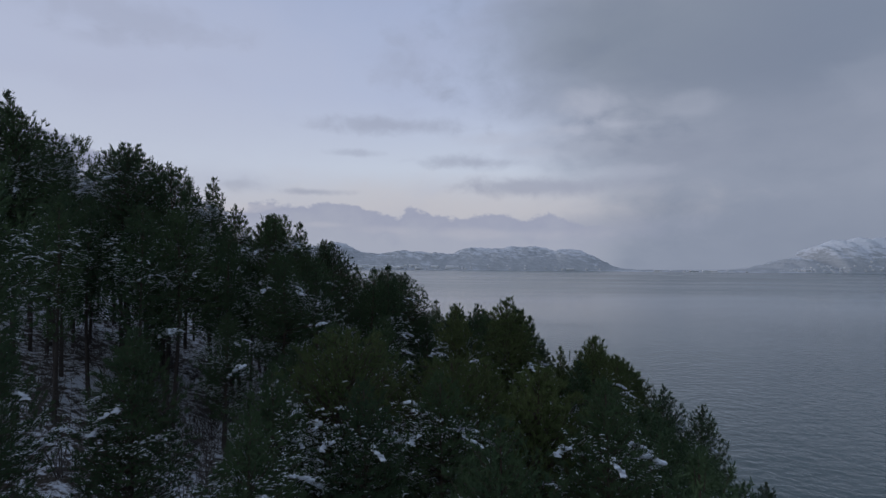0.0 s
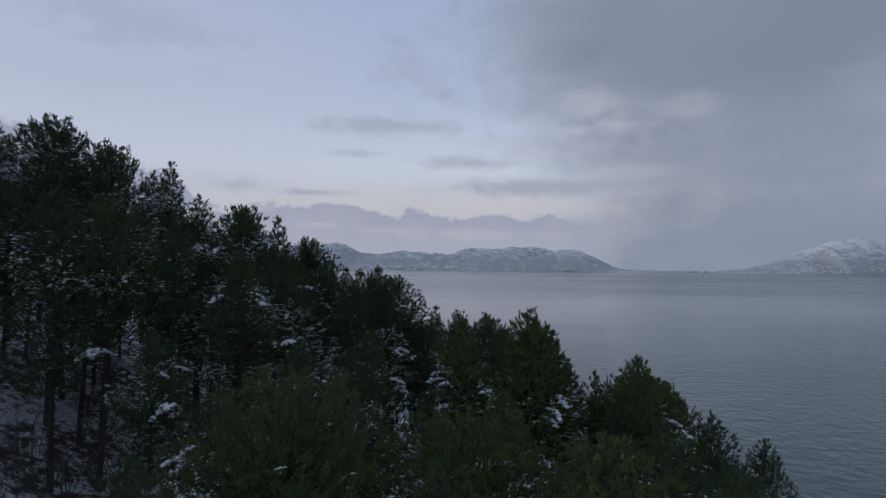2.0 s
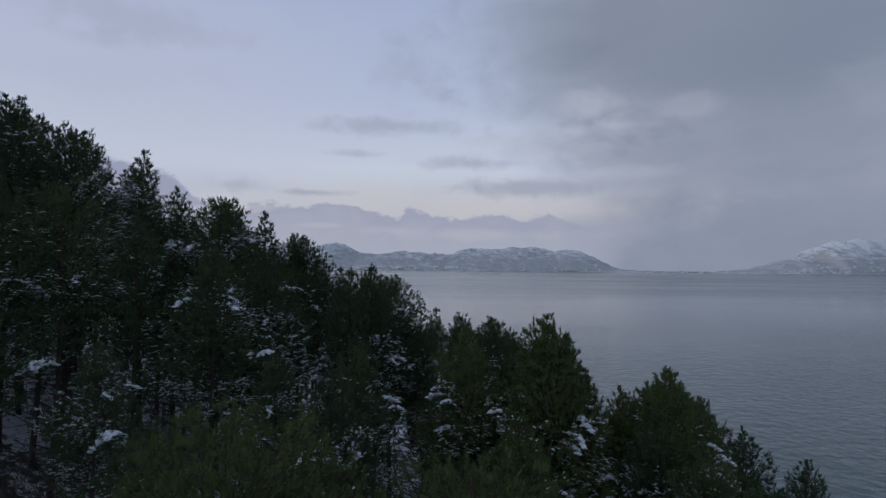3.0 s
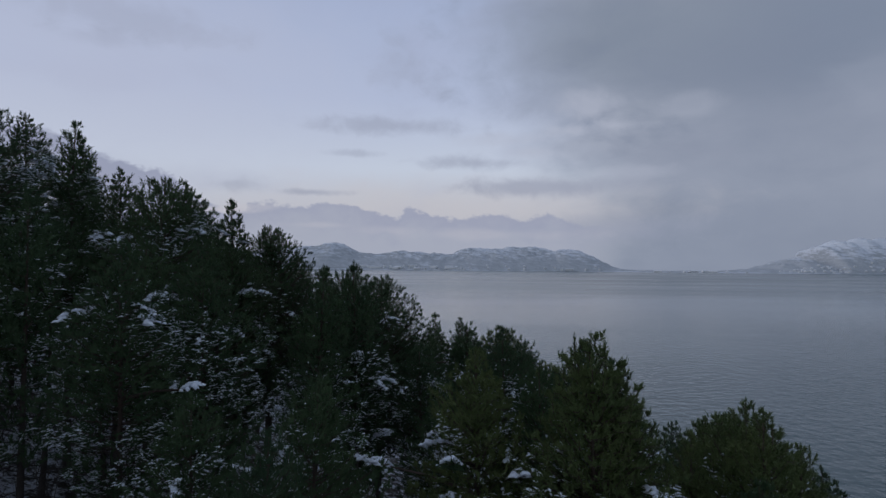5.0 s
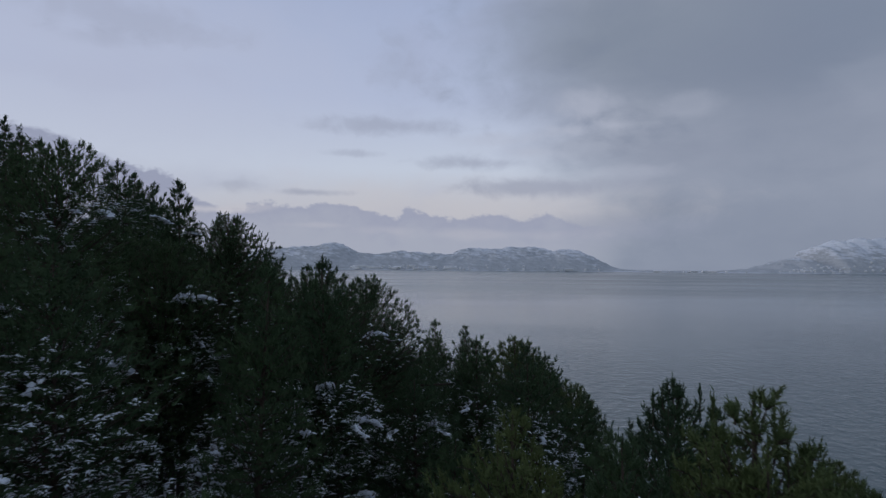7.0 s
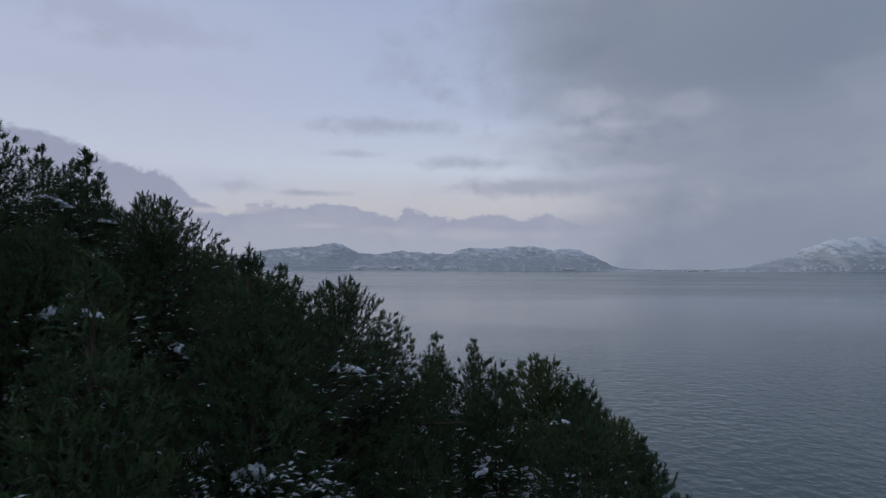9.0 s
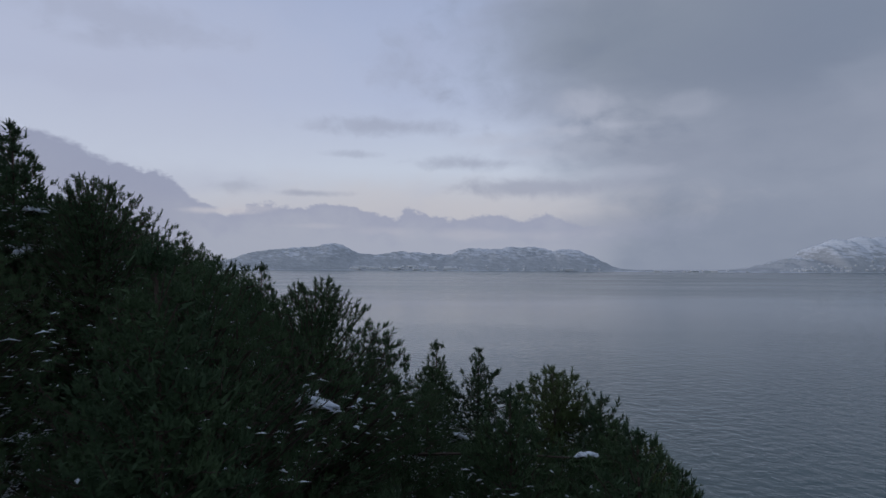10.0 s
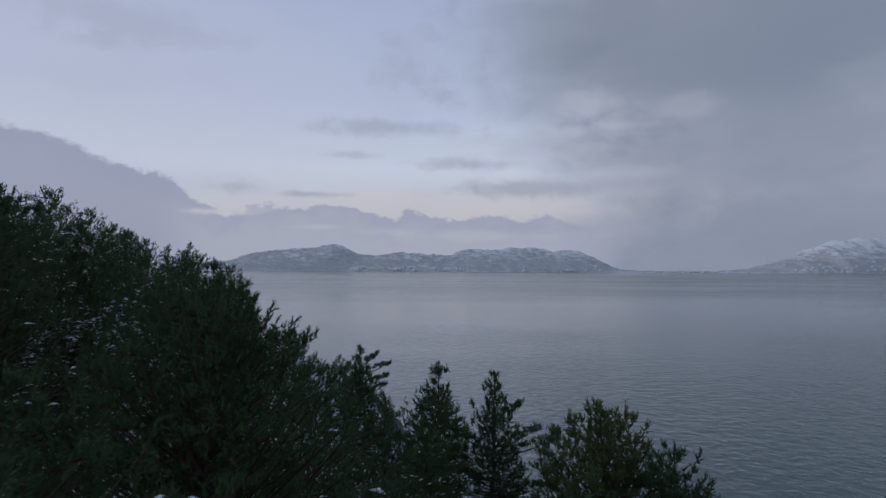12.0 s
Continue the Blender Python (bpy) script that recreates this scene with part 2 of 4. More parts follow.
def water_of(gr, bsdf):
    p = place(gr)
    xyz = gr.node("ShaderNodeSeparateXYZ")
    gr.put(xyz.inputs[0], p)
    turn = gr.node("ShaderNodeMapping")
    gr.put(turn.inputs[0], p)
    turn.inputs["Rotation"].default_value = (0, 0, radians(8))
    turn.inputs["Scale"].default_value = (1.2, 1.2, 1.0)
    q = turn.outputs[0]
    chop = gr.noise(q, 0.42, 4.5, 0.52, 0.3)
    swell = gr.noise(q, 0.12, 2.0, 0.5)
    wide = gr.node("ShaderNodeMapping")
    gr.put(wide.inputs[0], p)
    wide.inputs["Scale"].default_value = (0.0016, 0.0048, 1.0)
    gust = gr.ramp01(gr.noise(wide.outputs[0], 1.0, 3.5, 0.55), 0.36, 0.64)
    # cat's-paws: broad wind-ruffled streaks out on the fjord
    band = gr.node("ShaderNodeMapping")
    gr.put(band.inputs[0], p)
    band.inputs["Scale"].default_value = (0.0009, 0.0042, 1.0)
    paws = gr.ramp01(gr.noise(band.outputs[0], 1.0, 4.0, 0.6, 0.4), 0.42, 0.60)
    gr.put(bsdf.inputs["Base Color"], (0.010, 0.056, 0.060, 1.0))
    bsdf.inputs["IOR"].default_value = 1.72
    b = gr.node("ShaderNodeBump")
    open_water = gr.ramp01(xyz.outputs[1], 150.0, 900.0)
    gr.put(bsdf.inputs["Roughness"], gr.add(gr.add(gr.mul(gust, 0.05), 0.03), gr.mul(open_water, gr.add(gr.mul(paws, 0.08), 0.12))))
    # a slick of calmer water between the ruffled parts
    along = gr.add(xyz.outputs[1], gr.add(gr.mul(xyz.outputs[0], 0.12), gr.mul(gr.add(gust, -0.5), 140.0)))
    slick = gr.mul(gr.ramp01(along, 290.0, 360.0), gr.ramp01(along, 560.0, 430.0))
    calm = gr.add(gr.mul(gr.ramp01(xyz.outputs[1], 420.0, 40.0), 0.78), 0.22)
    ruffle = gr.add(gr.mul(gust, 0.28), 0.36)
    ruffle = gr.add(ruffle, gr.mul(gr.mul(open_water, gr.add(paws, -0.5)), 0.5))
    gr.put(b.inputs["Strength"], gr.mul(gr.mul(ruffle, calm), gr.add(gr.mul(slick, -0.42), 1.0)))
    b.inputs["Distance"].default_value = 0.80
    gr.put(b.inputs["Height"], gr.add(chop, gr.mul(swell, 0.6)))
    gr.put(bsdf.inputs["Normal"], b.outputs[0])


WATER = material("fjord_water", water_of)


def mountain_of(gr, bsdf):
    p = place(gr)
    z = gr.node("ShaderNodeSeparateXYZ")
    gr.put(z.inputs[0], p)
    # snow lies in slanting fields and gullies
    slant = gr.vec(gr.add(z.outputs[0], gr.mul(z.outputs[2], 1.6)), gr.mul(z.outputs[1], 0.6), gr.mul(z.outputs[2], 2.6))
    big = gr.noise(slant, 0.0055, 6.0, 0.62, 0.8)
    fine = gr.noise(slant, 0.026, 6.0, 0.7, 0.4)
    tiny = gr.noise(p, 0.12, 3.0, 0.6)
    up = gr.ramp01(z.outputs[2], 20.0, 190.0)
    f = gr.add(gr.mul(big, 0.75), gr.add(gr.mul(fine, 0.8), gr.add(gr.mul(up, 0.20), gr.add(gr.mul(gr.ramp01(z.outputs[2], 7.0, 2.0), 0.20), gr.mul(gr.mul(gr.ramp01(z.outputs[0], 650.0, 880.0), gr.ramp01(z.outputs[0], 1200.0, 1040.0)), 0.10)))))
    # air haze is put into these base colours: woods paled, snow toned down
    hazed_wood = gr.mix(gr.ramp01(gr.add(gr.mul(fine, 0.6), gr.mul(tiny, 0.4)), 0.36, 0.64), (0.40, 0.425, 0.445), (0.545, 0.57, 0.595))
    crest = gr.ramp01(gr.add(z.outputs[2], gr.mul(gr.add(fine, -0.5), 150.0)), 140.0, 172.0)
    gr.put(bsdf.inputs["Base Color"], gr.mix(gr.mul(crest, 0.8), gr.mix(gr.ramp01(f, 0.85, 1.00), hazed_wood, (0.70, 0.73, 0.78)), (0.76, 0.79, 0.83)))
    bsdf.inputs["Roughness"].default_value = 0.95
    bsdf.inputs["Specular IOR Level"].default_value = 0.1


MOUNTAIN = material("hazed_snow_dusted_slopes", mountain_of)


def plain(name, c, rough=0.8):
    def build(gr, bsdf):
        n = gr.noise(place(gr), 0.3, 3.0)
        gr.put(bsdf.inputs["Base Color"], gr.mix(n, [v * 0.85 for v in c], c))
        bsdf.inputs["Roughness"].default_value = rough
    return material(name, build)


HOUSE_WHITE = plain("white_boards", (0.88, 0.88, 0.87))
HOUSE_GREY = plain("grey_boards", (0.68, 0.68, 0.67))
ROOF_SNOW = plain("snowy_roof", (0.86, 0.87, 0.90))


# ---------------------------------------------------------------- helpers for meshes
def mesh_from(name, verts, faces, mat, smooth=False):
    me = bpy.data.meshes.new(name)
    me.from_pydata(verts, [], faces)
    me.materials.append(mat)
    if smooth:
        me.polygons.foreach_set("use_smooth", [True] * len(me.polygons))
    me.update()
    return me


def triangles(name, verts, mat):
    """A mesh of loose triangles; verts: array (n, 3, 3)."""
    n = len(verts)
    me = bpy.data.meshes.new(name)
    me.vertices.add(n * 3)
    me.vertices.foreach_set("co", verts.reshape(-1).astype(np.float32))
    me.loops.add(n * 3)
    me.loops.foreach_set("vertex_index", np.arange(n * 3, dtype=np.int32))
    me.polygons.add(n)
    me.polygons.foreach_set("loop_start", np.arange(0, n * 3, 3, dtype=np.int32))
    me.materials.append(mat)
    me.update(calc_edges=True)
    return me


def child(name, me, parent, label=""):
    ob = new(name, me)
    ob.parent = parent
    if label:
        tagged(ob, label=label)
    return ob


def tube(points, radii, sides, verts, faces):
    """Adds a tapered tube along points to verts and faces."""
    start = len(verts)
    pts = [Vector(p) for p in points]
    for k, p in enumerate(pts):
        d = (pts[min(k + 1, len(pts) - 1)] - pts[max(k - 1, 0)]).normalized()
        a = d.cross(Vector((0.31, 0.17, 0.93)))
        a = a.normalized() if a.length > 1e-4 else Vector((1, 0, 0))
        b = d.cross(a)
        for s in range(sides):
            w = 2 * math.pi * s / sides
            verts.append(tuple(p + float(radii[k]) * (math.cos(w) * a + math.sin(w) * b)))
    for k in range(len(pts) - 1):
        for s in range(sides):
            i, j = start + k * sides + s, start + k * sides + (s + 1) % sides
            faces.append((i, j, j + sides, i + sides))
    faces.append(tuple(start + s for s in reversed(range(sides))))
    faces.append(tuple(start + (len(pts) - 1) * sides + s for s in range(sides)))


def ico(level):
    bm = bmesh.new()
    bmesh.ops.create_icosphere(bm, subdivisions=level, radius=1.0)
    v = np.array([x.co[:] for x in bm.verts])
    f = [tuple(x.index for x in y.verts) for y in bm.faces]
    bm.free()
    return v, f


ICO_MID = ico(2)
OCTA = (np.array([(1, 0, 0), (0, 1, 0), (-1, 0, 0), (0, -1, 0), (0, 0, 1), (0, 0, -1.0)]),
        [(0, 1, 4), (1, 2, 4), (2, 3, 4), (3, 0, 4), (1, 0, 5), (2, 1, 5), (3, 2, 5), (0, 3, 5)])


def lump(verts, faces, shape, centre, size, rng, rough=0.25, turn=0.0, droop=0.0):
    """Adds an uneven flattened lump to verts and faces; its length lies along turn (radians)."""
    base = len(verts)
    off = rng.uniform(0, 50, 3)
    c, s = math.cos(turn), math.sin(turn)
    for v in shape[0]:
        k = 1 + rough * 2 * noise.noise(Vector(v * 1.9 + off)) if rough else 1.0
        x, y, z = v[0] * size[0] * k, v[1] * size[1] * k, v[2] * size[2] * k
        z = (z if z > 0 else z * 0.5) - droop * (x * x + y * y)
        verts.append((centre[0] + c * x - s * y, centre[1] + s * x + c * y, centre[2] + z))
    faces.extend(tuple(base + i for i in f) for f in shape[1])


# ---------------------------------------------------------------- the land and the fjord
def shore(y):
    far, tip = max(0.0, y - 65.0), max(0.0, y - 140.0)
    return 29.0 - 0.22 * (y - 30.0) - 12.0 * (1 - math.exp(-(far / 30.0) ** 2)) - 0.003 * tip * tip


def ground(x, y):
    """Height of the wooded slope above the water, without its small unevenness."""
    d = shore(y) - x
    if d < 0:
        return max(-12.0, 0.36 * d)
    return 0.36 * d if d < 60 else 21.6 + 60 * math.tanh(0.36 * (d - 60) / 60)


def floor_at(x, y):
    p = Vector((x * 0.16, y * 0.16, 0))
    return ground(x, y) + 0.55 * noise.noise(p) + 0.22 * noise.noise(p * 3.1)


def steps(ranges):
    out = []
    for a, b, step in ranges:
        out += list(np.arange(a, b, step))
    return out + [ranges[-1][1]]


def terrain():
    xs = steps([(-400, -80, 16), (-80, -36, 3), (-36, 34, 0.7), (34, 70, 4)])
    ys = steps([(-200, -20, 12), (-20, 0, 2.5), (0, 80, 0.8), (80, 200, 3), (200, 400, 20)])
    verts = [(x, y, floor_at(x, y) + 0.10 * noise.noise(Vector((x * 1.3, y * 1.3, 4)))) for y in ys for x in xs]
    w = len(xs)
    faces = [(j * w + i, j * w + i + 1, (j + 1) * w + i + 1, (j + 1) * w + i) for j in range(len(ys) - 1) for i in range(w - 1)]
    ob = new("ground", mesh_from("ground", verts, faces, GROUND, True))
    tagged(ob, "steep forest floor of patchy snow, heather and rock above the fjord", "hillside", kind="structure")


terrain()


def fjord():
    xs = steps([(-4000, -500, 350), (-500, 500, 100), (500, 4000, 350)])
    ys = steps([(-1500, 0, 300), (0, 600, 60), (600, 4000, 340)])
    w = len(xs)
    verts = [(x, y, 0.0) for y in ys for x in xs]
    faces = [(j * w + i, j * w + i + 1, (j + 1) * w + i + 1, (j + 1) * w + i) for j in range(len(ys) - 1) for i in range(w - 1)]
    ob = new("water", mesh_from("water", verts, faces, WATER, True))
    tagged(ob, "grey-blue fjord water with small wind ripples", "water", kind="structure")


fjord()

# ---------------------------------------------------------------- the far shore
FAR = 3850.0


SHORE_Y = FAR - 350.0


def range_of(name, label, x0, x1, summits, depth, seed, nx=300, ny=60, near_y=SHORE_Y):
    """A mountain ridge along the far shore; returns its height at x, y. summits: (x, height, half width, sharpness)."""
    def height(x, y):
        v = (y - near_y) / depth
        if v <= 0:
            return -2.0
        top = 0.97 * sum((h * math.exp(-abs((x - c) / w) ** p)) ** 5 for c, h, w, p in summits) ** 0.2
        p3 = Vector((x * 0.004, y * 0.004, seed))
        rough = 1 + 0.09 * noise.fractal(p3, 0.9, 2.1, 5) * min(1.0, 0.35 + 1.5 * abs(v - 0.62))
        curve = math.sin(min(1.0, v / 0.62) * math.pi / 2) ** 0.85 if v < 0.62 else 1 - 0.5 * (v - 0.62)
        gully = 13 * noise.fractal(p3 * 3.3, 0.8, 2.0, 5) * max(0.0, 1 - abs(2 * v - 0.9))
        gully += 5 * noise.fractal(p3 * 9.1, 0.8, 2.0, 4) * max(0.0, 1 - abs(2 * v - 0.9))
        return max(top * curve * rough + gully * min(1.0, top / 60), 1.0 + 0.4 * top * v)

    w = nx + 1
    verts = [(x, y, height(x, y)) for y in (near_y + depth * j / ny for j in range(ny + 1)) for x in (x0 + (x1 - x0) * i / nx for i in range(w))]
    faces = [(j * w + i, j * w + i + 1, (j + 1) * w + i + 1, (j + 1) * w + i) for j in range(ny) for i in range(nx)]
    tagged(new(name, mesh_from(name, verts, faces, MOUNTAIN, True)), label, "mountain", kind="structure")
    return height


middle = range_of("mountain_middle", "long wooded mountain across the fjord, snow-dusted and paled as by haze", -1600, 1180, [
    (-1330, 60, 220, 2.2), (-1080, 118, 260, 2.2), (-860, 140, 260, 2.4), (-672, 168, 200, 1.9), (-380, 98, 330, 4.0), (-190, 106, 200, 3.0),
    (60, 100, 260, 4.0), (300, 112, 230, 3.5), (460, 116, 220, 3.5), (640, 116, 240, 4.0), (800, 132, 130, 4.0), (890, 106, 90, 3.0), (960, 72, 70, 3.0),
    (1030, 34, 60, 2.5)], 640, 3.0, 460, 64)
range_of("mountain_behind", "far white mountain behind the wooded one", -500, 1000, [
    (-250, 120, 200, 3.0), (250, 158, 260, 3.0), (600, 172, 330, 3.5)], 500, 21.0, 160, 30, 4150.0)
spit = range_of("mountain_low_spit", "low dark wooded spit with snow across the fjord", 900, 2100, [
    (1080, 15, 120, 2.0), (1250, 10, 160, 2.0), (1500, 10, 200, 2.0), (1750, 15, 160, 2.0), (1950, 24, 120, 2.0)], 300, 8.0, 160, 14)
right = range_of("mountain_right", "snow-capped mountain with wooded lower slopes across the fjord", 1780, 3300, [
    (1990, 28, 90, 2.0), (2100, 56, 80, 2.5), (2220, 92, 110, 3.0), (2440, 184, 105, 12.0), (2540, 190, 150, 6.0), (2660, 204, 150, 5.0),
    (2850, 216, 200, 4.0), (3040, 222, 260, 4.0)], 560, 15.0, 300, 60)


# ---------------------------------------------------------------- the village on the far shore
def house_model(name, length, width, wall_high, roof_high, wall_mat, label):
    """A gabled house at the origin: four walls in one shell, and a roof that oversails them."""
    thing = tagged(new(name), label, "house", "houses on the far shore")
    a, b, h, r = length / 2, width / 2, wall_high, wall_high + roof_high
    v = [(-a, -b, -3), (a, -b, -3), (a, b, -3), (-a, b, -3), (-a, -b, h), (a, -b, h), (a, b, h), (-a, b, h), (-a, 0, r), (a, 0, r)]
    f = [(0, 1, 5, 4), (1, 2, 6, 9, 5), (2, 3, 7, 6), (3, 0, 4, 8, 7)]
    child("wall", mesh_from("wall", v, f, wall_mat), thing)
    e, k = 0.6, 0.35
    drop = e * roof_high / b
    v = []
    for z in (0.0, k):
        v += [(-a - e, -b - e, h - drop + z), (a + e, -b - e, h - drop + z), (a + e, 0, r + z), (-a - e, 0, r + z), (a + e, b + e, h - drop + z), (-a - e, b + e, h - drop + z)]
    f = [(6, 7, 8, 9), (9, 8, 10, 11), (3, 2, 1, 0), (5, 4, 2, 3), (0, 1, 7, 6), (4, 5, 11, 10), (1, 2, 8, 7), (2, 4, 10, 8), (3, 0, 6, 9), (5, 3, 9, 11)]
    child("roof", mesh_from("roof", v, f, ROOF_SNOW), thing, "snow-covered roof")
    return thing


def village():
    rng = np.random.default_rng(77)
    models = [house_model("house", 12, 8, 5, 3.4, HOUSE_WHITE, "small white wooden house with a snowy roof by the shore"),
              house_model("house", 9, 6.5, 3.8, 3, HOUSE_GREY, "small pale grey wooden house with a snowy roof by the shore"),
              house_model("house", 44, 14, 6.5, 2.8, HOUSE_WHITE, "long pale warehouse with a snowy roof by the shore")]
    spots = []
    for height, lo, hi, count, reach, halls in ((middle, -520, 190, 110, 30, 0.35), (middle, 190, 980, 16, 40, 0.05), (spit, 1200, 1780, 14, 25, 0.2),
                                                (right, 1950, 2900, 90, 90, 0.08)):
        for _ in range(count):
            x, y = rng.uniform(lo, hi), SHORE_Y + 8 + reach * rng.random() ** 2
            if any(abs(x - a) < 16 and abs(y - b) < 14 for a, b in spots):
                continue
            spots.append((x, y))
            model = models[2] if rng.random() < halls else models[int(rng.random() < 0.3)]
            copy_thing(model, pose(x, y, height(x, y), 0, 0, rng.uniform(-35, 35)))
    for model in models:
        for o in (*model.children_recursive, model):
            bpy.data.objects.remove(o)


village()

# ---------------------------------------------------------------- pines
def profile(kind, u):
    """Half width of the crown u metres below its top."""
    if kind == "spire":
        return 1.35 * (1 - math.exp(-(u / 2.5) ** 1.2)) + 0.05
    if kind == "broad":
        return 2.2 * (1 - math.exp(-u / 1.5)) + 0.15
    if kind == "bushy":
        return 1.8 * (1 - math.exp(-(u / 1.6) ** 1.1)) + 0.08
    if kind == "round":
        return 2.3 * (1 - math.exp(-u / 1.1)) + 0.30
    return 1.85 * (1 - math.exp(-(u / 2.15) ** 1.2)) + 0.06


def shoots(pos, way, length, rng, needles, fat, wide):
    """Bottle-brush shoots: a slim spindle, and needles that stand off it and close over its tip, as an array of triangles."""
    n = len(pos)
    r = rng.normal(size=(n, 3))
    r -= way * (r * way).sum(1)[:, None]
    r /= np.linalg.norm(r, axis=1)[:, None] + 1e-9
    q = np.cross(way, r)
    thick = fat * np.minimum(1.7, length / (3.7 * fat))
    rad = (thick * 0.40)[:, None]
    belly, tip = pos + way * (length * 0.25)[:, None], pos + way * (length * 0.93)[:, None]
    ring = [belly + r * rad, belly + (0.87 * q - 0.5 * r) * rad, belly - (0.87 * q + 0.5 * r) * rad]
    parts = []
    for k in range(3):
        parts.append(np.stack([ring[k], tip, ring[(k + 1) % 3]], 1))
    m = n * needles
    pos, way, length, thick = np.repeat(pos, needles, 0), np.repeat(way, needles, 0), np.repeat(length, needles), np.repeat(thick, needles)
    r = rng.normal(size=(m, 3))
    r -= way * (r * way).sum(1)[:, None]
    r /= np.linalg.norm(r, axis=1)[:, None] + 1e-9
    s = rng.uniform(0.0, 0.97, m)
    base = pos + way * (length * s)[:, None]
    open_by = np.radians(rng.uniform(32, 68, m)) * np.clip(1.35 - 0.75 * s, 0.3, 1.0)
    reach = thick * rng.uniform(1.0, 1.75, m)
    tip = base + way * (reach * np.cos(open_by))[:, None] + r * (reach * np.sin(open_by))[:, None]
    w = np.cross(tip - base, rng.normal(size=(m, 3)))
    w /= np.linalg.norm(w, axis=1)[:, None] + 1e-9
    w *= (thick * wide * rng.uniform(0.75, 1.25, m))[:, None]
    parts.append(np.stack([base - w, base + w, tip], 1))
    return np.concatenate(parts)


UP = np.array([0.0, 0.0, 1.0])


def unit(w):
    return w / (np.linalg.norm(w) + 1e-9)


def pine(kind, height, seed, label, bare=0.38, mat=None, snowy=1.0, lean=0.0, grain=1.0, limbs=(), coarse=0, tops=1, full=1.0, spread=(0.25, 0.5)):
    """A pine that stands at the origin: trunk, boughs that each carry a spray of upturned needle shoots, and snow that lies on them.
    grain: size of the shoots; coarse: 0 for full detail, 1 or 2 for less; limbs: (direction in degrees, metres below the top, reach)
    of boughs that stand out from the crown; tops: how many leaders it has; full: how closely its boughs stand;
    spread: how far the other leaders stand from the first."""
    rng = np.random.default_rng(seed)
    mat = mat or NEEDLES
    thing = tagged(new("pine_tree"), label, "tree", "pines on the slope")
    bend = rng.uniform(-0.3, 0.3, 2)

    def axis(z):
        k = z / height
        return np.array([bend[0] * math.sin(3 * k) + lean * k * k * height, bend[1] * math.sin(2.3 * k + 1) - bend[1] * 0.84, z])

    r0 = 0.0105 * height + 0.01
    v, f = [], []
    zs = np.linspace(-0.6, height - 0.3, 12)
    tube([axis(z) for z in zs], [max(0.016, r0 * (1 - 0.94 * max(z, 0) / height)) * (1.25 if z < 0.2 else 1) for z in zs], 8, v, f)
    child("trunk", mesh_from("trunk", v, f, BARK, True), thing)

    v, f, tp, td, ts = [], [], [], [], []
    sv, sf, clumps = [], [], []
    low = bare * height
    gap, rows, fan, mean = ((0.45, 0.35, 6, 0.172), (0.62, 0.46, 4, 0.25), (0.95, 0.62, 3, 0.40))[coarse]
    gap, rows, mean = gap * grain ** 0.7, rows * grain ** 0.7, mean * grain
    off = rng.uniform(0, 90, 3)
    drifts = [(rng.uniform(0, 6.28), rng.uniform(low - 0.3, height - 2.0)) for _ in range(11)]

    def put(p, way, size, load):
        way = unit(way)
        tp.append(p)
        td.append(way)
        ts.append(size)
        if rng.random() < load:
            k = rng.uniform(0.5, 1.3) * (1.0, 1.2, 1.7)[coarse]
            lump(sv, sf, OCTA, p + way * size * rng.uniform(0.25, 0.8) + UP * 0.02, (0.094 * k, 0.030 * k, 0.018 * k), rng, 0.4, math.atan2(way[1], way[0]) + rng.uniform(-0.6, 0.6), 1.2)

    def spray(c, az, size, steep, load, heavy=False):
        """The end of one bough: twigs that fan out and shoots that turn upwards from them."""
        out_way = np.array([math.cos(az), math.sin(az), 0.0])
        cross = np.array([-math.sin(az), math.cos(az), 0.0])
        for k in range(fan):
            phi = (k + rng.uniform(0.1, 0.9)) / fan * 2.7 - 1.35
            span = size * rng.uniform(0.55, 1.1) * (0.65 + 0.35 * math.cos(phi))
            d = unit(out_way * math.cos(phi) + cross * math.sin(phi) + UP * (rng.uniform(-0.15, 0.25) + steep * 0.5))
            if coarse == 0 and k % 2 == 0:
                tube([c, c + d * span], [0.009, 0.004], 3, v, f)
            for e in ((0.35, 0.7, 1.0) if coarse == 0 else (0.45, 1.0)):
                w = d * rng.uniform(0.25, 0.75) + UP * (rng.uniform(0.45, 1.15) + steep) + rng.normal(size=3) * 0.20
                put(c + d * span * (e - 0.25), w, mean * rng.uniform(0.65, 1.25), load)
        if heavy:
            cv, cf = [], []
            p, turn = c - out_way * size * 0.7, az
            for e in range(int(rng.integers(5, 9))):
                k = rng.uniform(0.55, 1.15)
                lump(cv, cf, ICO_MID if coarse == 0 else OCTA, p + UP * 0.07, (0.14 * k, 0.08 * k, 0.05 * k), rng, 0.8, turn + rng.uniform(-0.5, 0.5), 1.3)
                p = p + out_way * 0.085 + cross * rng.uniform(-0.12, 0.12) - UP * 0.012 * e
            clumps.append((cv, cf))

    def plume(c, az, size, load):
        """The end of a bough that has turned upright: a slim column of shoots."""
        lean_out = unit(np.array([math.cos(az), math.sin(az), 0.0]) * rng.uniform(0.1, 0.5) + UP + rng.normal(size=3) * 0.08)
        tall = size * rng.uniform(0.7, 1.35)
        c = c - lean_out * tall * 0.4
        if coarse < 2:
            tube([c, c + lean_out * tall], [0.012, 0.005], 3, v, f)
        many = (18, 10, 6)[coarse]
        for k in range(many):
            h = k / (many - 1)
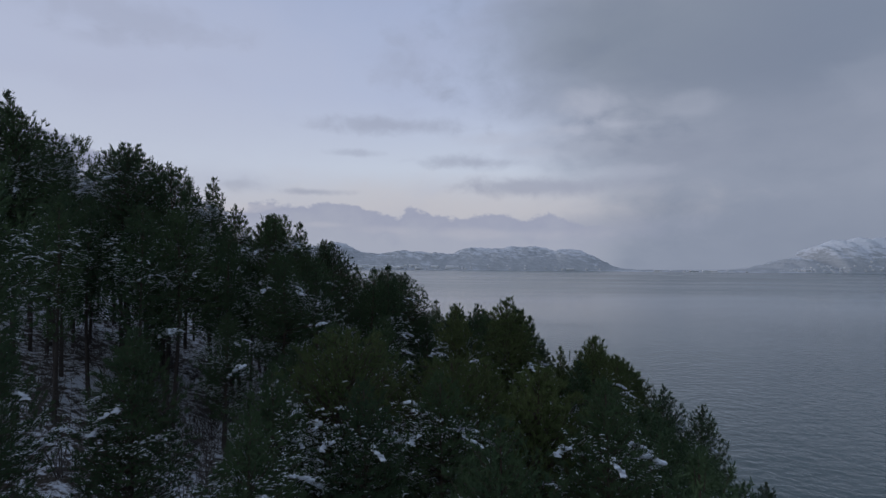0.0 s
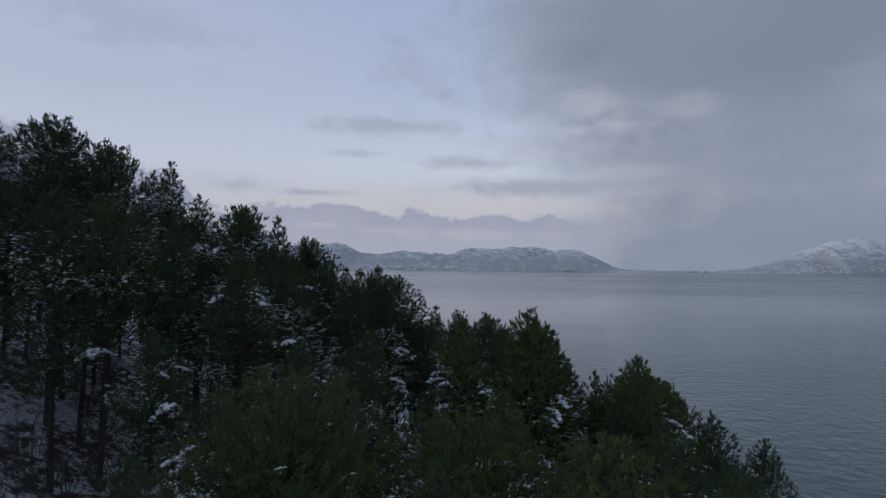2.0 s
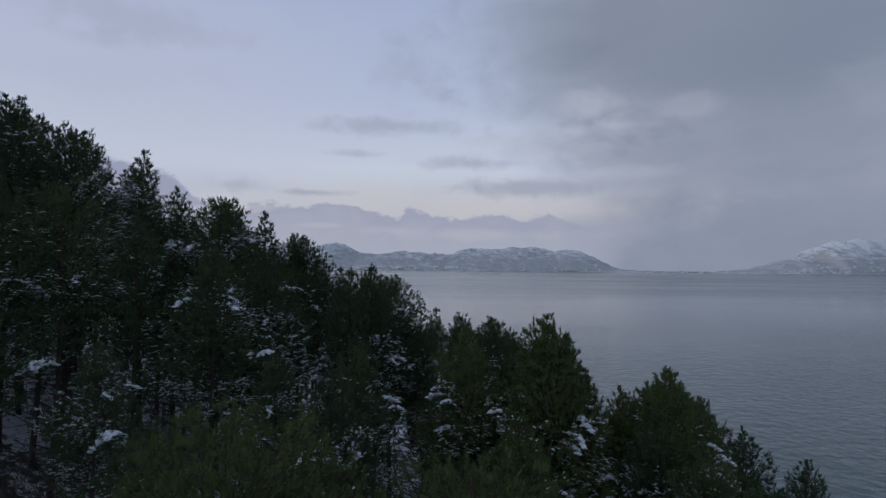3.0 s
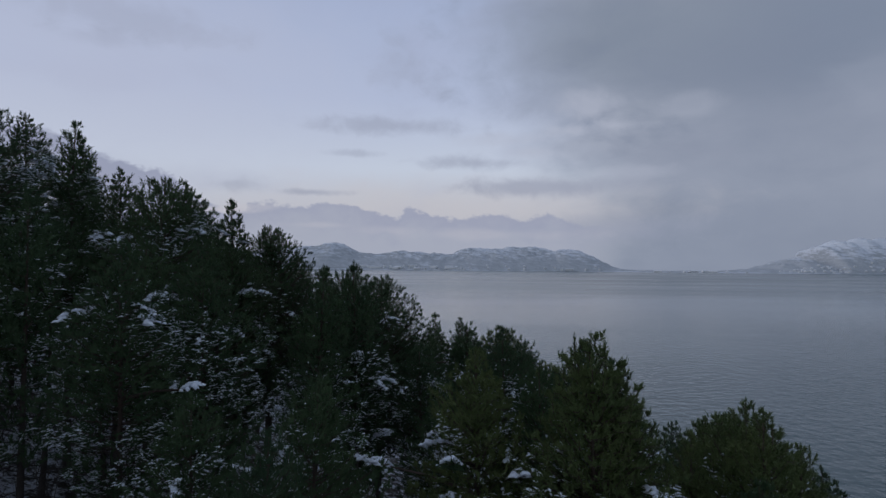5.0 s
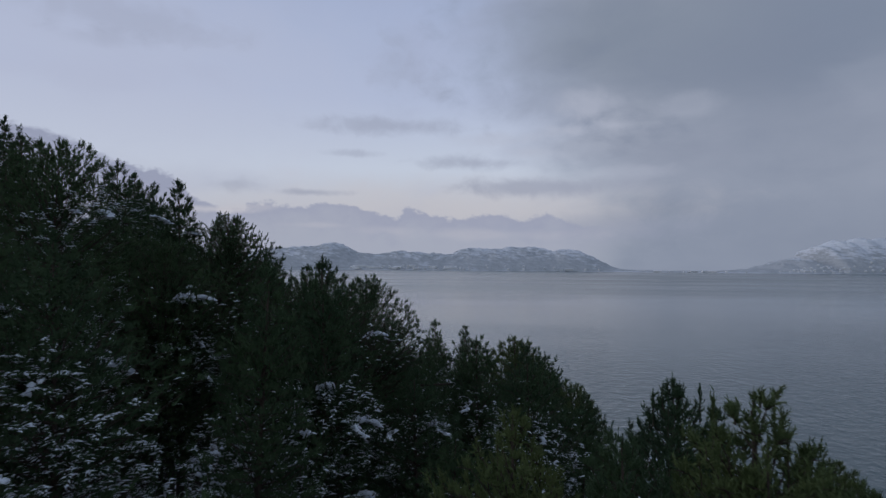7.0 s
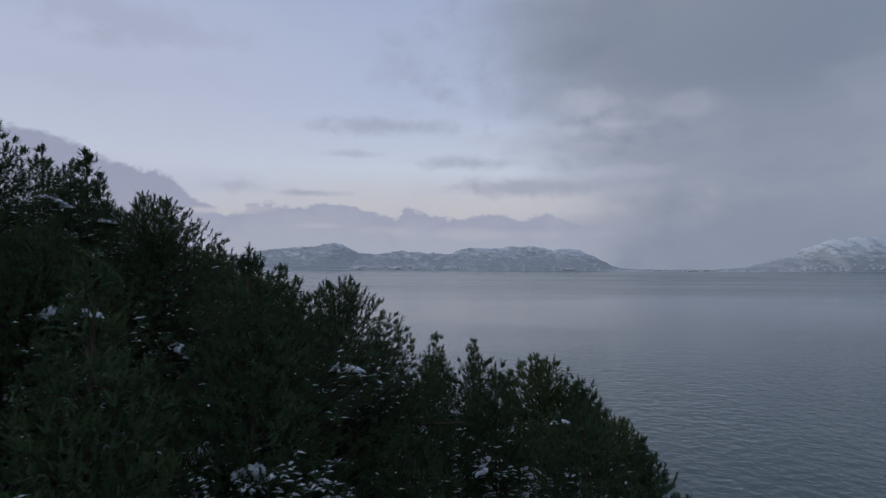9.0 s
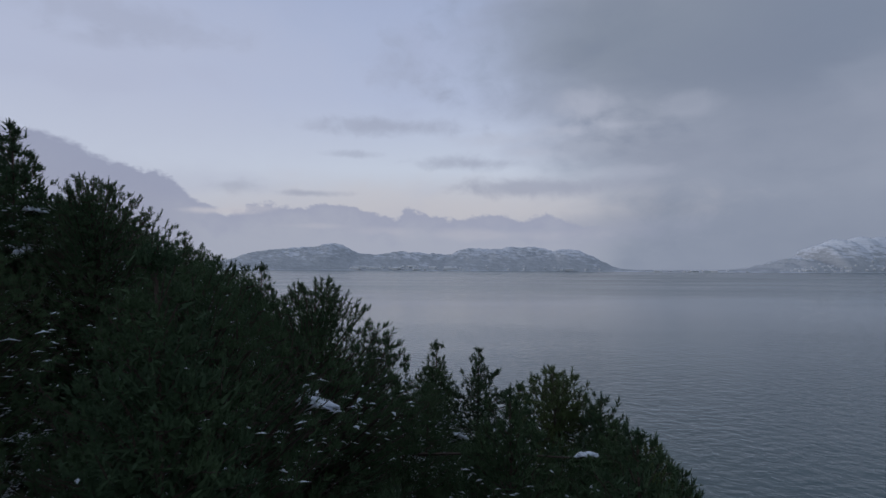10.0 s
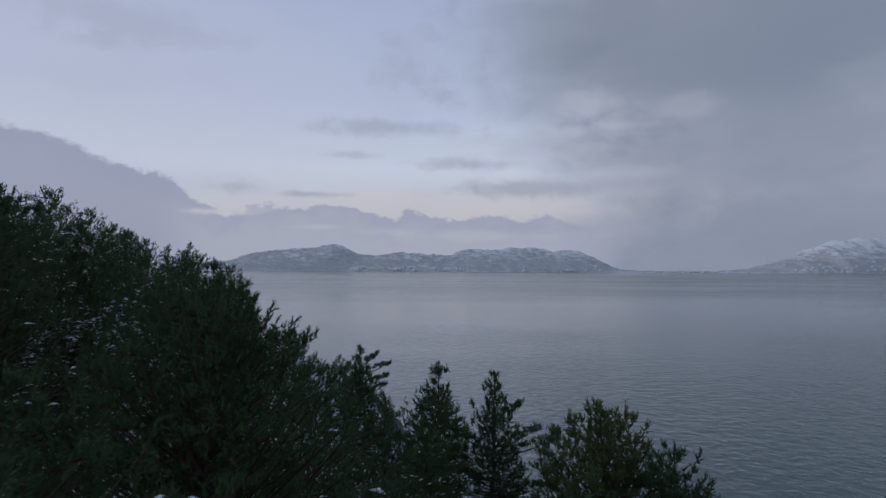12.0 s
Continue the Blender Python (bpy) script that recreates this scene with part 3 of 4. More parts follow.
            put(c + lean_out * tall * h, lean_out * (0.55 + 0.6 * h) + rng.normal(size=3) * (0.72 - 0.40 * h), mean * rng.uniform(0.7, 1.15) * (1.1 - 0.25 * h), load)

    u = 0.35
    while u < height - low:
        z = height - u
        wide = profile(kind, u) * (1.0 if u < 0.62 * (height - low) else 1.0 - 0.45 * (u / (height - low) - 0.62) / 0.38)
        ring = max(3, int(round(6.283 * wide * 0.9 * full / gap)))
        start = rng.uniform(0, 6.28)
        e0 = math.radians(14 + 46 * math.exp(-u / 2.2))
        for k in range(ring):
            az = start + 6.283 * (k + rng.uniform(-0.35, 0.35)) / ring
            n = noise.noise(Vector((1.3 * math.cos(az) + off[0], 1.3 * math.sin(az) + off[1], 0.75 * z + off[2])))
            if n < -0.42 + 0.20 * (u / (height - low)) - 0.4 * (full - 1) and u > 1.2:
                continue
            reach = wide * (1 + 0.70 * n) * rng.uniform(0.80, 1.12)
            c = axis(z + rng.uniform(-0.5, 0.5) * rows) + np.array([math.cos(az), math.sin(az), 0.0]) * max(0.05, reach - 0.12)
            root = axis(max(low * 0.8, z - reach * math.tan(e0 + rng.uniform(-0.1, 0.1))))
            mid = root * 0.5 + c * 0.5 - UP * 0.10 * reach
            if rng.random() < (0.6, 0.4, 0.25)[coarse]:
                rb = 0.009 + 0.008 * reach
                tube([root, mid, c], [rb, rb * 0.7, 0.006], 3, v, f)
            drifted = any(abs(z - lz) < 0.45 and math.cos(az - la) > 0.55 for la, lz in drifts)
            deep = min(1.0, max(0.0, (u - 0.9) / 2.2))
            load = snowy * deep * (0.46 if drifted else 0.018)
            heavy = drifted and u > 2.0 and len(clumps) < 5 and rng.random() < 0.16 * snowy
            size = (0.31 if coarse == 0 else 0.36 + 0.1 * coarse) * grain * min(1.0, 0.32 + 0.6 * wide)
            if not heavy and rng.random() < 0.36 + 0.45 * math.exp(-u / 2.0):
                plume(c, az, size * 1.2, load)
            else:
                spray(c, az, size, 0.25 + 0.6 * math.exp(-u / 1.6), load, heavy)
            # needles further in along the bough
            for e in range((7, 5, 3)[coarse] if wide > 0.5 else 1):
                q = rng.uniform(0.3, 0.85)
                p = root * (1 - q) ** 2 + 2 * q * (1 - q) * mid + q * q * c + rng.normal(size=3) * 0.10
                put(p, (c - root) * 0.7 + UP * rng.uniform(0.1, 0.9) + rng.normal(size=3) * 0.5, mean * rng.uniform(1.2, 2.0), load * 0.7)
            if drifted and rng.random() < 0.35 * snowy:
                for e in range(int(rng.integers(2, 7))):
                    q = rng.uniform(0.35, 0.95)
                    lump(sv, sf, OCTA, root * (1 - q) ** 2 + 2 * q * (1 - q) * mid + q * q * c + UP * 0.03, (0.13 * rng.uniform(0.5, 1.3), 0.026, 0.018), rng, 0.4, az)
        u += rows * rng.uniform(0.85, 1.15) * (0.8 if u < 1.5 else 1.0 if u < 0.6 * (height - low) else 1.3)
    # dead boughs below the crown
    z = 0.16 * height
    while z < low + 1.2:
        for k in range(int(rng.integers(2, 5))):
            az, reach = rng.uniform(0, 6.28), rng.uniform(0.5, 2.0)
            out_way = np.array([math.cos(az), math.sin(az), rng.uniform(-0.35, 0.2)])
            root = axis(z + rng.uniform(-0.2, 0.2))
            mid, tip = root + out_way * reach * 0.5, root + out_way * reach + UP * rng.uniform(-0.2, 0.15) + rng.normal(size=3) * 0.08
            tube([root, mid, tip], [0.011 + 0.008 * reach, 0.012, 0.004], 3, v, f)
            for _ in range(int(rng.integers(1, 5)) if coarse < 2 else 1):
                q = rng.uniform(0.3, 0.95)
                p = root + (tip - root) * q
                tube([p, p + (out_way * 0.4 + rng.normal(size=3) * 0.45) * reach * 0.45], [0.008, 0.003], 3, v, f)
            if rng.random() < 0.3 * snowy:
                for e in range(int(rng.integers(2, 6))):
                    lump(sv, sf, OCTA, root + (tip - root) * rng.uniform(0.2, 0.95) + UP * 0.03, (0.14 * rng.uniform(0.5, 1.3), 0.028, 0.02), rng, 0.4, az)
        z += rng.uniform(0.45, 0.8)
    for way_to, below, reach in limbs:
        az = math.radians(way_to)
        root = axis(height - below - 0.5)
        tip = axis(height - below) + np.array([math.cos(az), math.sin(az), 0.0]) * reach
        tube([root, root * 0.5 + tip * 0.5 - UP * 0.12, tip], [0.035, 0.022, 0.008], 4, v, f)
        for q in (0.5, 0.62, 0.74, 0.84, 0.93, 1.0):
            for s in (-1, 1):
                spray(root + (tip - root) * q + np.array([-math.sin(az), math.cos(az), 0.0]) * s * 0.22 * (1.25 - q) + UP * rng.uniform(-0.05, 0.12), az + s * 0.35, 0.24, 0.35, 0.05)
    # the leaders, each a close plume of shoots
    for k in range(tops):
        foot = axis(height - 0.7) + (np.array([math.cos(2.4 * k + seed), math.sin(2.4 * k + seed), 0.0]) * rng.uniform(*spread) - UP * rng.uniform(0.05, 0.4) if k else 0.0)
        tube([foot, foot + UP * 0.55], [0.016, 0.008], 3, v, f)
        many = (26, 16, 9)[coarse]
        for e in range(many):
            h = 0.52 * (e / many) ** 0.8
            put(foot + UP * h, UP * (0.8 + h) + rng.normal(size=3) * (0.55 - 0.5 * h), mean * rng.uniform(0.7, 1.0), 0.0)
        put(foot + UP * 0.48, UP, 0.16, 0.0)
    child("branchwork", mesh_from("branchwork", v, f, BARK), thing)["kind"] = "stuff"
    fat, count, broad_needle = ((0.050 * grain, 7 if grain > 0.7 else 9, 0.175 if grain > 0.7 else 0.15), (0.068, 9, 0.19), (0.125, 7, 0.22))[coarse]
    child("crown", triangles("crown", shoots(np.array(tp), np.array(td), np.array(ts), rng, count, fat, broad_needle), mat), thing)["kind"] = "stuff"
    for cv, cf in clumps:
        child("snow_clump", mesh_from("snow_clump", cv, cf, SNOW, True), thing, "lump of snow lying on a bough")
    if sf:
        child("snow", mesh_from("snow", sv, sf, SNOW, True), thing, "flecks of snow caught in the needles")["kind"] = "stuff"
    thing["high"] = height
    return thing


DARK = "dark green pine with snow on its boughs, on the slope"
SLIM = "slender dark green pine with a pointed top, on the slope"
BROAD = "tall dark green pine with a broad rounded crown, on the slope"
ROUNDED = "rounded olive-green pine with flecks of snow, low on the slope"
SLIM_OLIVE = "slender olive-green pine with flecks of snow, low on the slope"
KINDS = {
    "spire": [pine("spire", 13.0, 11, SLIM, full=1.2), pine("spire", 13.0, 12, SLIM, lean=0.006, full=1.2)],
    "pine": [pine("pine", 14.0, 21, DARK, 0.42, None, 1.25, full=1.1), pine("pine", 14.0, 22, DARK, 0.46, None, 1.4, full=1.1)],
    "broad": [pine("broad", 14.5, 31, BROAD, 0.48, None, 1.6, tops=3, full=1.1), pine("broad", 14.5, 32, BROAD, 0.44, None, 1.7, tops=3, full=1.1)],
    "near_pine": [pine("pine", 12.0, 23, DARK, 0.32, None, 0.5, 0.012, 0.9, full=1.25), pine("pine", 12.0, 25, DARK, 0.32, None, 0.5, -0.01, 0.9, full=1.25, tops=2)],
    "near_spire": [pine("spire", 12.0, 15, SLIM, 0.32, None, 0.9, 0.0, 0.9, full=1.2)],
    "near_broad": [pine("broad", 13.0, 36, BROAD, 0.36, None, 0.15, 0.0, 0.68, full=1.4, tops=3)],
    "long_limbed": [pine("spire", 13.0, 38, "dark green pine with one long bough, on the slope", 0.36, None, 0.3, 0.01, 0.85, ((-4, 2.15, 1.9), (14, 1.95, 1.4), (10, 1.2, 0.75), (-20, 3.4, 1.6), (170, 2.0, 1.2)), full=1.35)],
    "slanting": [pine("spire", 14.0, 39, "dark green pine with boughs to one side, on the slope", 0.4, None, 0.3, 0.03, 0.95, ((-6, 1.1, 1.5), (10, 0.7, 0.8), (-15, 1.7, 1.5), (20, 2.3, 1.4)), full=1.3)],
    "near_olive": [pine("bushy", 11.0, 47, ROUNDED, 0.25, OLIVE, 0.5, 0.0, 0.9, full=1.6, tops=5)],
    "round_olive": [pine("round", 10.5, 41, ROUNDED, 0.3, OLIVE, 1.5, 0.0, 0.7, full=1.3, tops=3)],
    "olive": [pine("pine", 12.0, 42, ROUNDED, 0.3, OLIVE, 0.7, 0.0, 0.8, full=1.25, tops=3)],
    "slim_olive": [pine("spire", 12.0, 45, SLIM_OLIVE, 0.3, OLIVE, 0.5, 0.0, 0.75, full=1.4, tops=2)],
    "forked": [pine("pine", 12.0, 61, "dark green pine with several upright tops, on the slope", 0.34, None, 0.5, 0.0, 0.8, full=1.3, tops=6, spread=(0.25, 0.5))],
    "forked_olive": [pine("pine", 12.0, 62, "olive-green pine with several upright tops, on the slope", 0.3, OLIVE, 0.4, 0.0, 0.78, full=1.55, tops=6, spread=(0.2, 0.5))],
    "grove": [pine("pine", 13.0, 51, DARK, 0.40, None, 1.4, 0.0, 1.0, (), 1), pine("spire", 13.0, 52, SLIM, 0.38, None, 1.4, 0.0, 1.0, (), 1),
              pine("broad", 13.0, 53, BROAD, 0.46, None, 1.5, 0.0, 1.0, (), 1, 3), pine("pine", 13.0, 54, DARK, 0.34, None, 1.4, 0.0, 1.0, (), 1)],
    "distant": [pine("pine", 13.0, 71, DARK, 0.3, None, 1.8, 0.0, 1.0, (), 2), pine("broad", 13.0, 72, BROAD, 0.3, None, 1.8, 0.0, 1.0, (), 2, 3)],
}
MADE = []


def stand(kind, trees, rng):
    """Plants pines of one kind. trees: x, y and the height of the top above the water."""
    for x, y, top in trees:
        models = KINDS[kind]
        model = models[int(rng.integers(len(models)))]
        base = floor_at(x, y) - 0.05
        k = (top + 0.22 - base) / model["high"]
        spin = rng.uniform(0, 360)
        m = pose(x, y, base, 0, 0, 0 if kind in ("long_limbed", "slanting") else spin) @ Matrix.Scale(k, 4)
        copy = copy_thing(model, pose(x, y, base))
        copy.matrix_basis = m
        MADE.append(copy)


def loaded_bough(x, y, z, size, seed):
    """A bough under a heavy load of snow, on the pine that stands nearest."""
    rng = np.random.default_rng(seed)
    c = np.array([x, y, z])
    tree = min(MADE, key=lambda o: math.hypot(o.location.x - x, o.location.y - y) + (9.0 if o.location.z + 11 < z else 0.0))
    root = np.array([tree.location.x, tree.location.y, z - 0.5])
    out_way = unit(c - root)
    az = math.atan2(out_way[1], out_way[0])
    cross = np.array([-math.sin(az), math.cos(az), 0.0])
    away = tree.matrix_basis.inverted()
    v, f, cv, cf = [], [], [], []
    tip = c + out_way * 0.5 * size - UP * 0.12
    tube([root, root * 0.5 + c * 0.5 + UP * 0.05, c - UP * 0.08, tip], [0.05, 0.035, 0.02, 0.006], 5, v, f)
    tp, td = [], []
    for k in range(int(70 * size)):
        p = c - out_way * rng.uniform(-0.6, 0.9) * size + cross * rng.normal() * 0.26 * size - UP * rng.uniform(0.02, 0.22)
        tp.append(p)
        td.append(unit(out_way * rng.uniform(0.2, 1.0) + cross * rng.uniform(-0.8, 0.8) + UP * rng.uniform(-0.5, 0.5)))
    for k in range(int(34 * size) + 6):
        q, s = rng.uniform(-0.5, 0.5), rng.normal() * 0.14
        p = c + out_way * q * size + cross * s * size + UP * (0.06 - 0.5 * q * q * size - 1.6 * s * s * size)
        w = rng.uniform(0.55, 1.1) * size * (1.2 - abs(q))
        lump(cv, cf, ICO_MID, p, (0.17 * w, 0.10 * w, 0.085 * w), rng, 0.9, az + math.copysign(1.0, s) * rng.uniform(0.0, 1.4), 1.6)
    for name, me, label in (("bough", mesh_from("bough", v, f, BARK), ""),
                            ("foliage", triangles("foliage", shoots(np.array(tp), np.array(td), rng.uniform(0.16, 0.28, len(tp)), rng, 11, 0.042, 0.17), NEEDLES), ""),
                            ("snow_load", mesh_from("snow_load", cv, cf, SNOW, True), "heap of snow slumped over a bough")):
        child(name, me, tree, label).matrix_parent_inverse = away


def bare_shrub(seed, high):
    """A leafless shrub: thin stems from one base that fork and spread."""
    rng = np.random.default_rng(seed)
    v, f = [], []
    for _ in range(9):
        az, lean = rng.uniform(0, 6.28), rng.uniform(0.1, 0.6)
        way = np.array([math.cos(az) * lean, math.sin(az) * lean, 1.0])
        p, r = np.array([rng.uniform(-0.12, 0.12), rng.uniform(-0.12, 0.12), -0.15]), 0.016 * high / 2
        pts = [p]
        for k in range(4):
            way = way + rng.normal(size=3) * 0.22
            p = p + way / np.linalg.norm(way) * high / 4 * rng.uniform(0.8, 1.2)
            pts.append(p)
            for _ in range(2 if k else 1):
                side_way = way / np.linalg.norm(way) + rng.normal(size=3) * 0.6
                end = p + side_way / np.linalg.norm(side_way) * high * rng.uniform(0.12, 0.3)
                tube([p, end], [r * 0.5, 0.003], 3, v, f)
        tube(pts, [r * (1 - 0.2 * k) for k in range(5)], 3, v, f)
    return mesh_from("bare_shrub", v, f, TWIG)


def shrubs():
    rng = np.random.default_rng(9)
    models = [bare_shrub(k, 1.6 + 0.5 * k) for k in range(4)]
    made = 0
    while made < 190:
        x, y = rng.uniform(-26, -4), rng.uniform(14, 50)
        if x < -0.7 * y - 2:
            continue
        ob = new("bare_shrub", models[int(rng.integers(4))])
        ob.matrix_world = pose(x, y, floor_at(x, y), 0, 0, rng.uniform(0, 360)) @ Matrix.Scale(rng.uniform(0.7, 1.2), 4)
        tagged(ob, "leafless grey-brown shrub on the snowy forest floor", "shrub", "bare shrubs under the pines")
        made += 1


shrubs()

planting = np.random.default_rng(5)
# tops that stand against the sky and the water
stand("broad", [(-19.6, 37.7, 32.3), (-17.5, 38.8, 31.2), (-11.8, 42.8, 28.4), (-26.0, 37.0, 34.4),
                (-23.0, 44.0, 33.0)], planting)
stand("forked", [(4.4, 37.1, 22.5)], planting)
stand("spire", [(5.3, 36.9, 21.9), (-11.0, 55.8, 26.5), (-27.0, 37.0, 35.5), (-17.0, 45.0, 31.3), (-12.0, 52.2, 28.5), (6.0, 37.0, 20.3), (-16.0, 55.4, 29.3)], planting)
stand("pine", [(-16.3, 47.6, 29.5), (-15.9, 57.1, 29.0), (-27.7, 57.1, 34.6), (-24.0, 57.1, 32.5), (-14.1, 50.1, 29.0), (-9.9, 57.5, 25.6),
               (15.1, 41.6, 16.9), (16.2, 38.5, 16.3),
               (20.0, 38.0, 11.7), (9.6, 43.1, 18.3), (2.7, 44.9, 22.1)], planting)
stand("near_spire", [(-3.7, 42.8, 25.0), (-4.5, 38.6, 24.8), (-0.8, 61.5, 21.5), (-9.1, 65.4, 24.8)], planting)
stand("slanting", [(-4.6, 70.0, 20.9)], planting)
stand("long_limbed", [(1.1, 62.2, 21.0)], planting)
stand("near_pine", [(5.2, 57.2, 20.1), (1.2, 50.0, 21.8), (6.7, 53.0, 18.8)], planting)
stand("near_broad", [(-10.0, 52.0, 27.0), (-4.4, 45.3, 24.6), (-3.3, 49.4, 24.3)], planting)
stand("near_olive", [(3.9, 59.2, 20.8), (6.3, 56.1, 18.8)], planting)
stand("distant", [(-55.6, 132.0, 33.2), (-49.5, 132.5, 30.5), (-44.2, 131.5, 28.2), (-40.9, 132.0, 27.4), (-36.0, 131.0, 26.0), (-30.3, 132.0, 21.9), (-46.6, 133.0, 29.2), (-38.6, 133.0, 26.6), (-33.0, 132.0, 24.0), (-40.0, 103.0, 31.9), (-52.0, 132.0, 32.6), (-29.0, 123.0, 24.4), (-52.0, 167.0, 29.2), (-77.0, 191.0, 33.4), (-42.0, 69.4, 39.0)], planting)
stand("round_olive", [(-2.8, 18.9, 22.9), (0.3, 20.2, 21.9)], planting)
stand("olive", [(8.8, 35.4, 20.95), (8.1, 33.1, 21.2), (1.9, 27.2, 20.9), (0.7, 33.0, 22.7)], planting)
stand("forked_olive", [(3.45, 31.5, 23.3)], planting)
stand("slim_olive", [(4.1, 31.9, 22.6), (6.5, 33.6, 20.5), (9.8, 34.2, 20.0)], planting)
stand("grove", [(-35.7, 57.0, 35.2), (-37.8, 57.5, 35.3), (-33.0, 57.2, 34.3), (-30.5, 56.8, 33.8)], planting)
stand("near_pine", [(-7.8, 15.8, 23.2), (-9.9, 13.5, 23.3)], planting)
# snowy pines close to the way
stand("pine", [
    (-7.3, 35.7, 25.3), (-5.4, 29.9, 22.1), (-3.3, 27.9, 21.9), (-2.9, 30.7, 22.3), (-1.2, 44.2, 21.4), (2.5, 33.9, 22.1)], planting)
stand("near_pine", [(-1.3, 53.7, 20.7)], planting)
# olive pines close to the way
stand("near_olive", [(3.0, 18.4, 21.9)], planting)
# full pines of the wood
stand("pine", [
    (-4.3, 15.6, 22.3), (-5.2, 21.4, 22.1), (0.0, 40.1, 20.4), (-3.6, 11.4, 22.1), (-0.1, 16.8, 22.0), (-2.0, 15.5, 22.0),
    (1.1, 10.6, 22.3), (4.4, 16.6, 21.8), (6.2, 23.1, 20.4), (-9.7, 46.8, 24.3), (-8.7, 33.5, 25.4), (7.1, 31.0, 20.1),
    (-0.9, 58.2, 20.2)], planting)
# the wood between them
stand("grove", [
    (3.8, 9.1, 22.2), (7.6, 29.0, 19.7), (3.3, 53.9, 19.1), (4.9, 46.3, 18.7), (0.7, 55.3, 18.8), (-12.8, 49.0, 25.3),
    (-12.8, 40.7, 25.3), (-12.4, 35.1, 26.9), (-14.0, 42.7, 26.2), (-12.0, 46.1, 24.1), (-13.5, 54.8, 25.9), (-13.2, 57.4, 25.0),
    (-10.0, 62.1, 23.8), (-8.1, 63.2, 23.1), (-6.9, 60.4, 21.1), (-4.4, 60.3, 20.8), (-2.5, 63.2, 19.5), (8.3, 25.0, 19.1),
    (-14.0, 60.7, 25.9), (-15.9, 32.2, 28.0), (-15.0, 34.1, 27.9), (-20.2, 32.2, 28.5), (-20.1, 34.9, 28.7), (-19.2, 42.2, 26.9),
    (-18.7, 29.6, 27.9), (-17.8, 37.3, 28.1), (-14.9, 39.8, 26.6), (-11.4, 65.9, 23.6), (-15.0, 68.8, 24.7), (-7.3, 66.9, 21.9),
    (-12.9, 68.8, 23.8)], planting)
# the wood further on
stand("distant", [
    (7.6, 21.1, 19.0), (-12.8, 59.6, 23.3), (-15.2, 66.9, 23.6), (5.5, 43.0, 19.3), (5.9, 40.5, 19.4), (6.1, 60.6, 16.8),
    (-20.9, 40.9, 28.6), (-20.0, 82.3, 25.4), (10.9, 46.9, 15.4), (11.0, 27.3, 16.8), (11.0, 31.2, 17.2), (11.6, 29.2, 16.5),
    (12.6, 35.2, 16.1), (-18.0, 60.4, 26.2), (-16.6, 65.4, 25.8), (14.5, 60.5, 10.2), (-4.5, 7.1, 22.0), (-18.0, 23.6, 28.6),
    (-16.7, 21.9, 28.1), (-15.8, 19.8, 27.5), (-27.6, 45.7, 30.0), (-27.2, 40.4, 30.1), (-27.2, 47.2, 29.8), (-26.6, 32.1, 29.6),
    (-25.5, 39.5, 29.4), (-23.1, 47.8, 28.4), (-22.5, 36.2, 29.0), (-21.7, 46.5, 28.4), (-20.7, 45.2, 28.7), (13.4, 27.6, 15.0)], planting)
stand("distant", [
    (14.1, 32.3, 14.4), (-27.6, 63.2, 27.3), (-26.8, 55.0, 28.7), (-26.5, 50.9, 29.1), (-25.5, 62.8, 27.0), (-25.3, 55.2, 28.7),
    (-24.1, 51.4, 28.9), (-23.9, 65.7, 27.2), (-19.6, 56.7, 26.3), (-18.9, 64.5, 27.3), (-18.8, 51.0, 26.9), (-44.2, 49.1, 32.8),
    (-40.1, 45.0, 32.0), (-40.1, 46.5, 32.0), (-38.8, 47.6, 32.3), (-38.6, 41.2, 31.5), (-37.5, 39.7, 31.8), (-37.0, 43.1, 31.4),
    (-35.9, 44.7, 31.3), (-33.5, 46.6, 31.4), (-32.8, 44.5, 31.3), (-32.8, 36.2, 30.4), (-29.8, 32.8, 30.4), (-29.7, 49.0, 30.3),
    (-28.7, 36.7, 29.7), (-28.1, 43.9, 30.9), (-50.6, 57.5, 34.1), (-49.0, 54.1, 33.5), (-45.1, 53.2, 33.2), (-43.1, 56.2, 33.4)], planting)
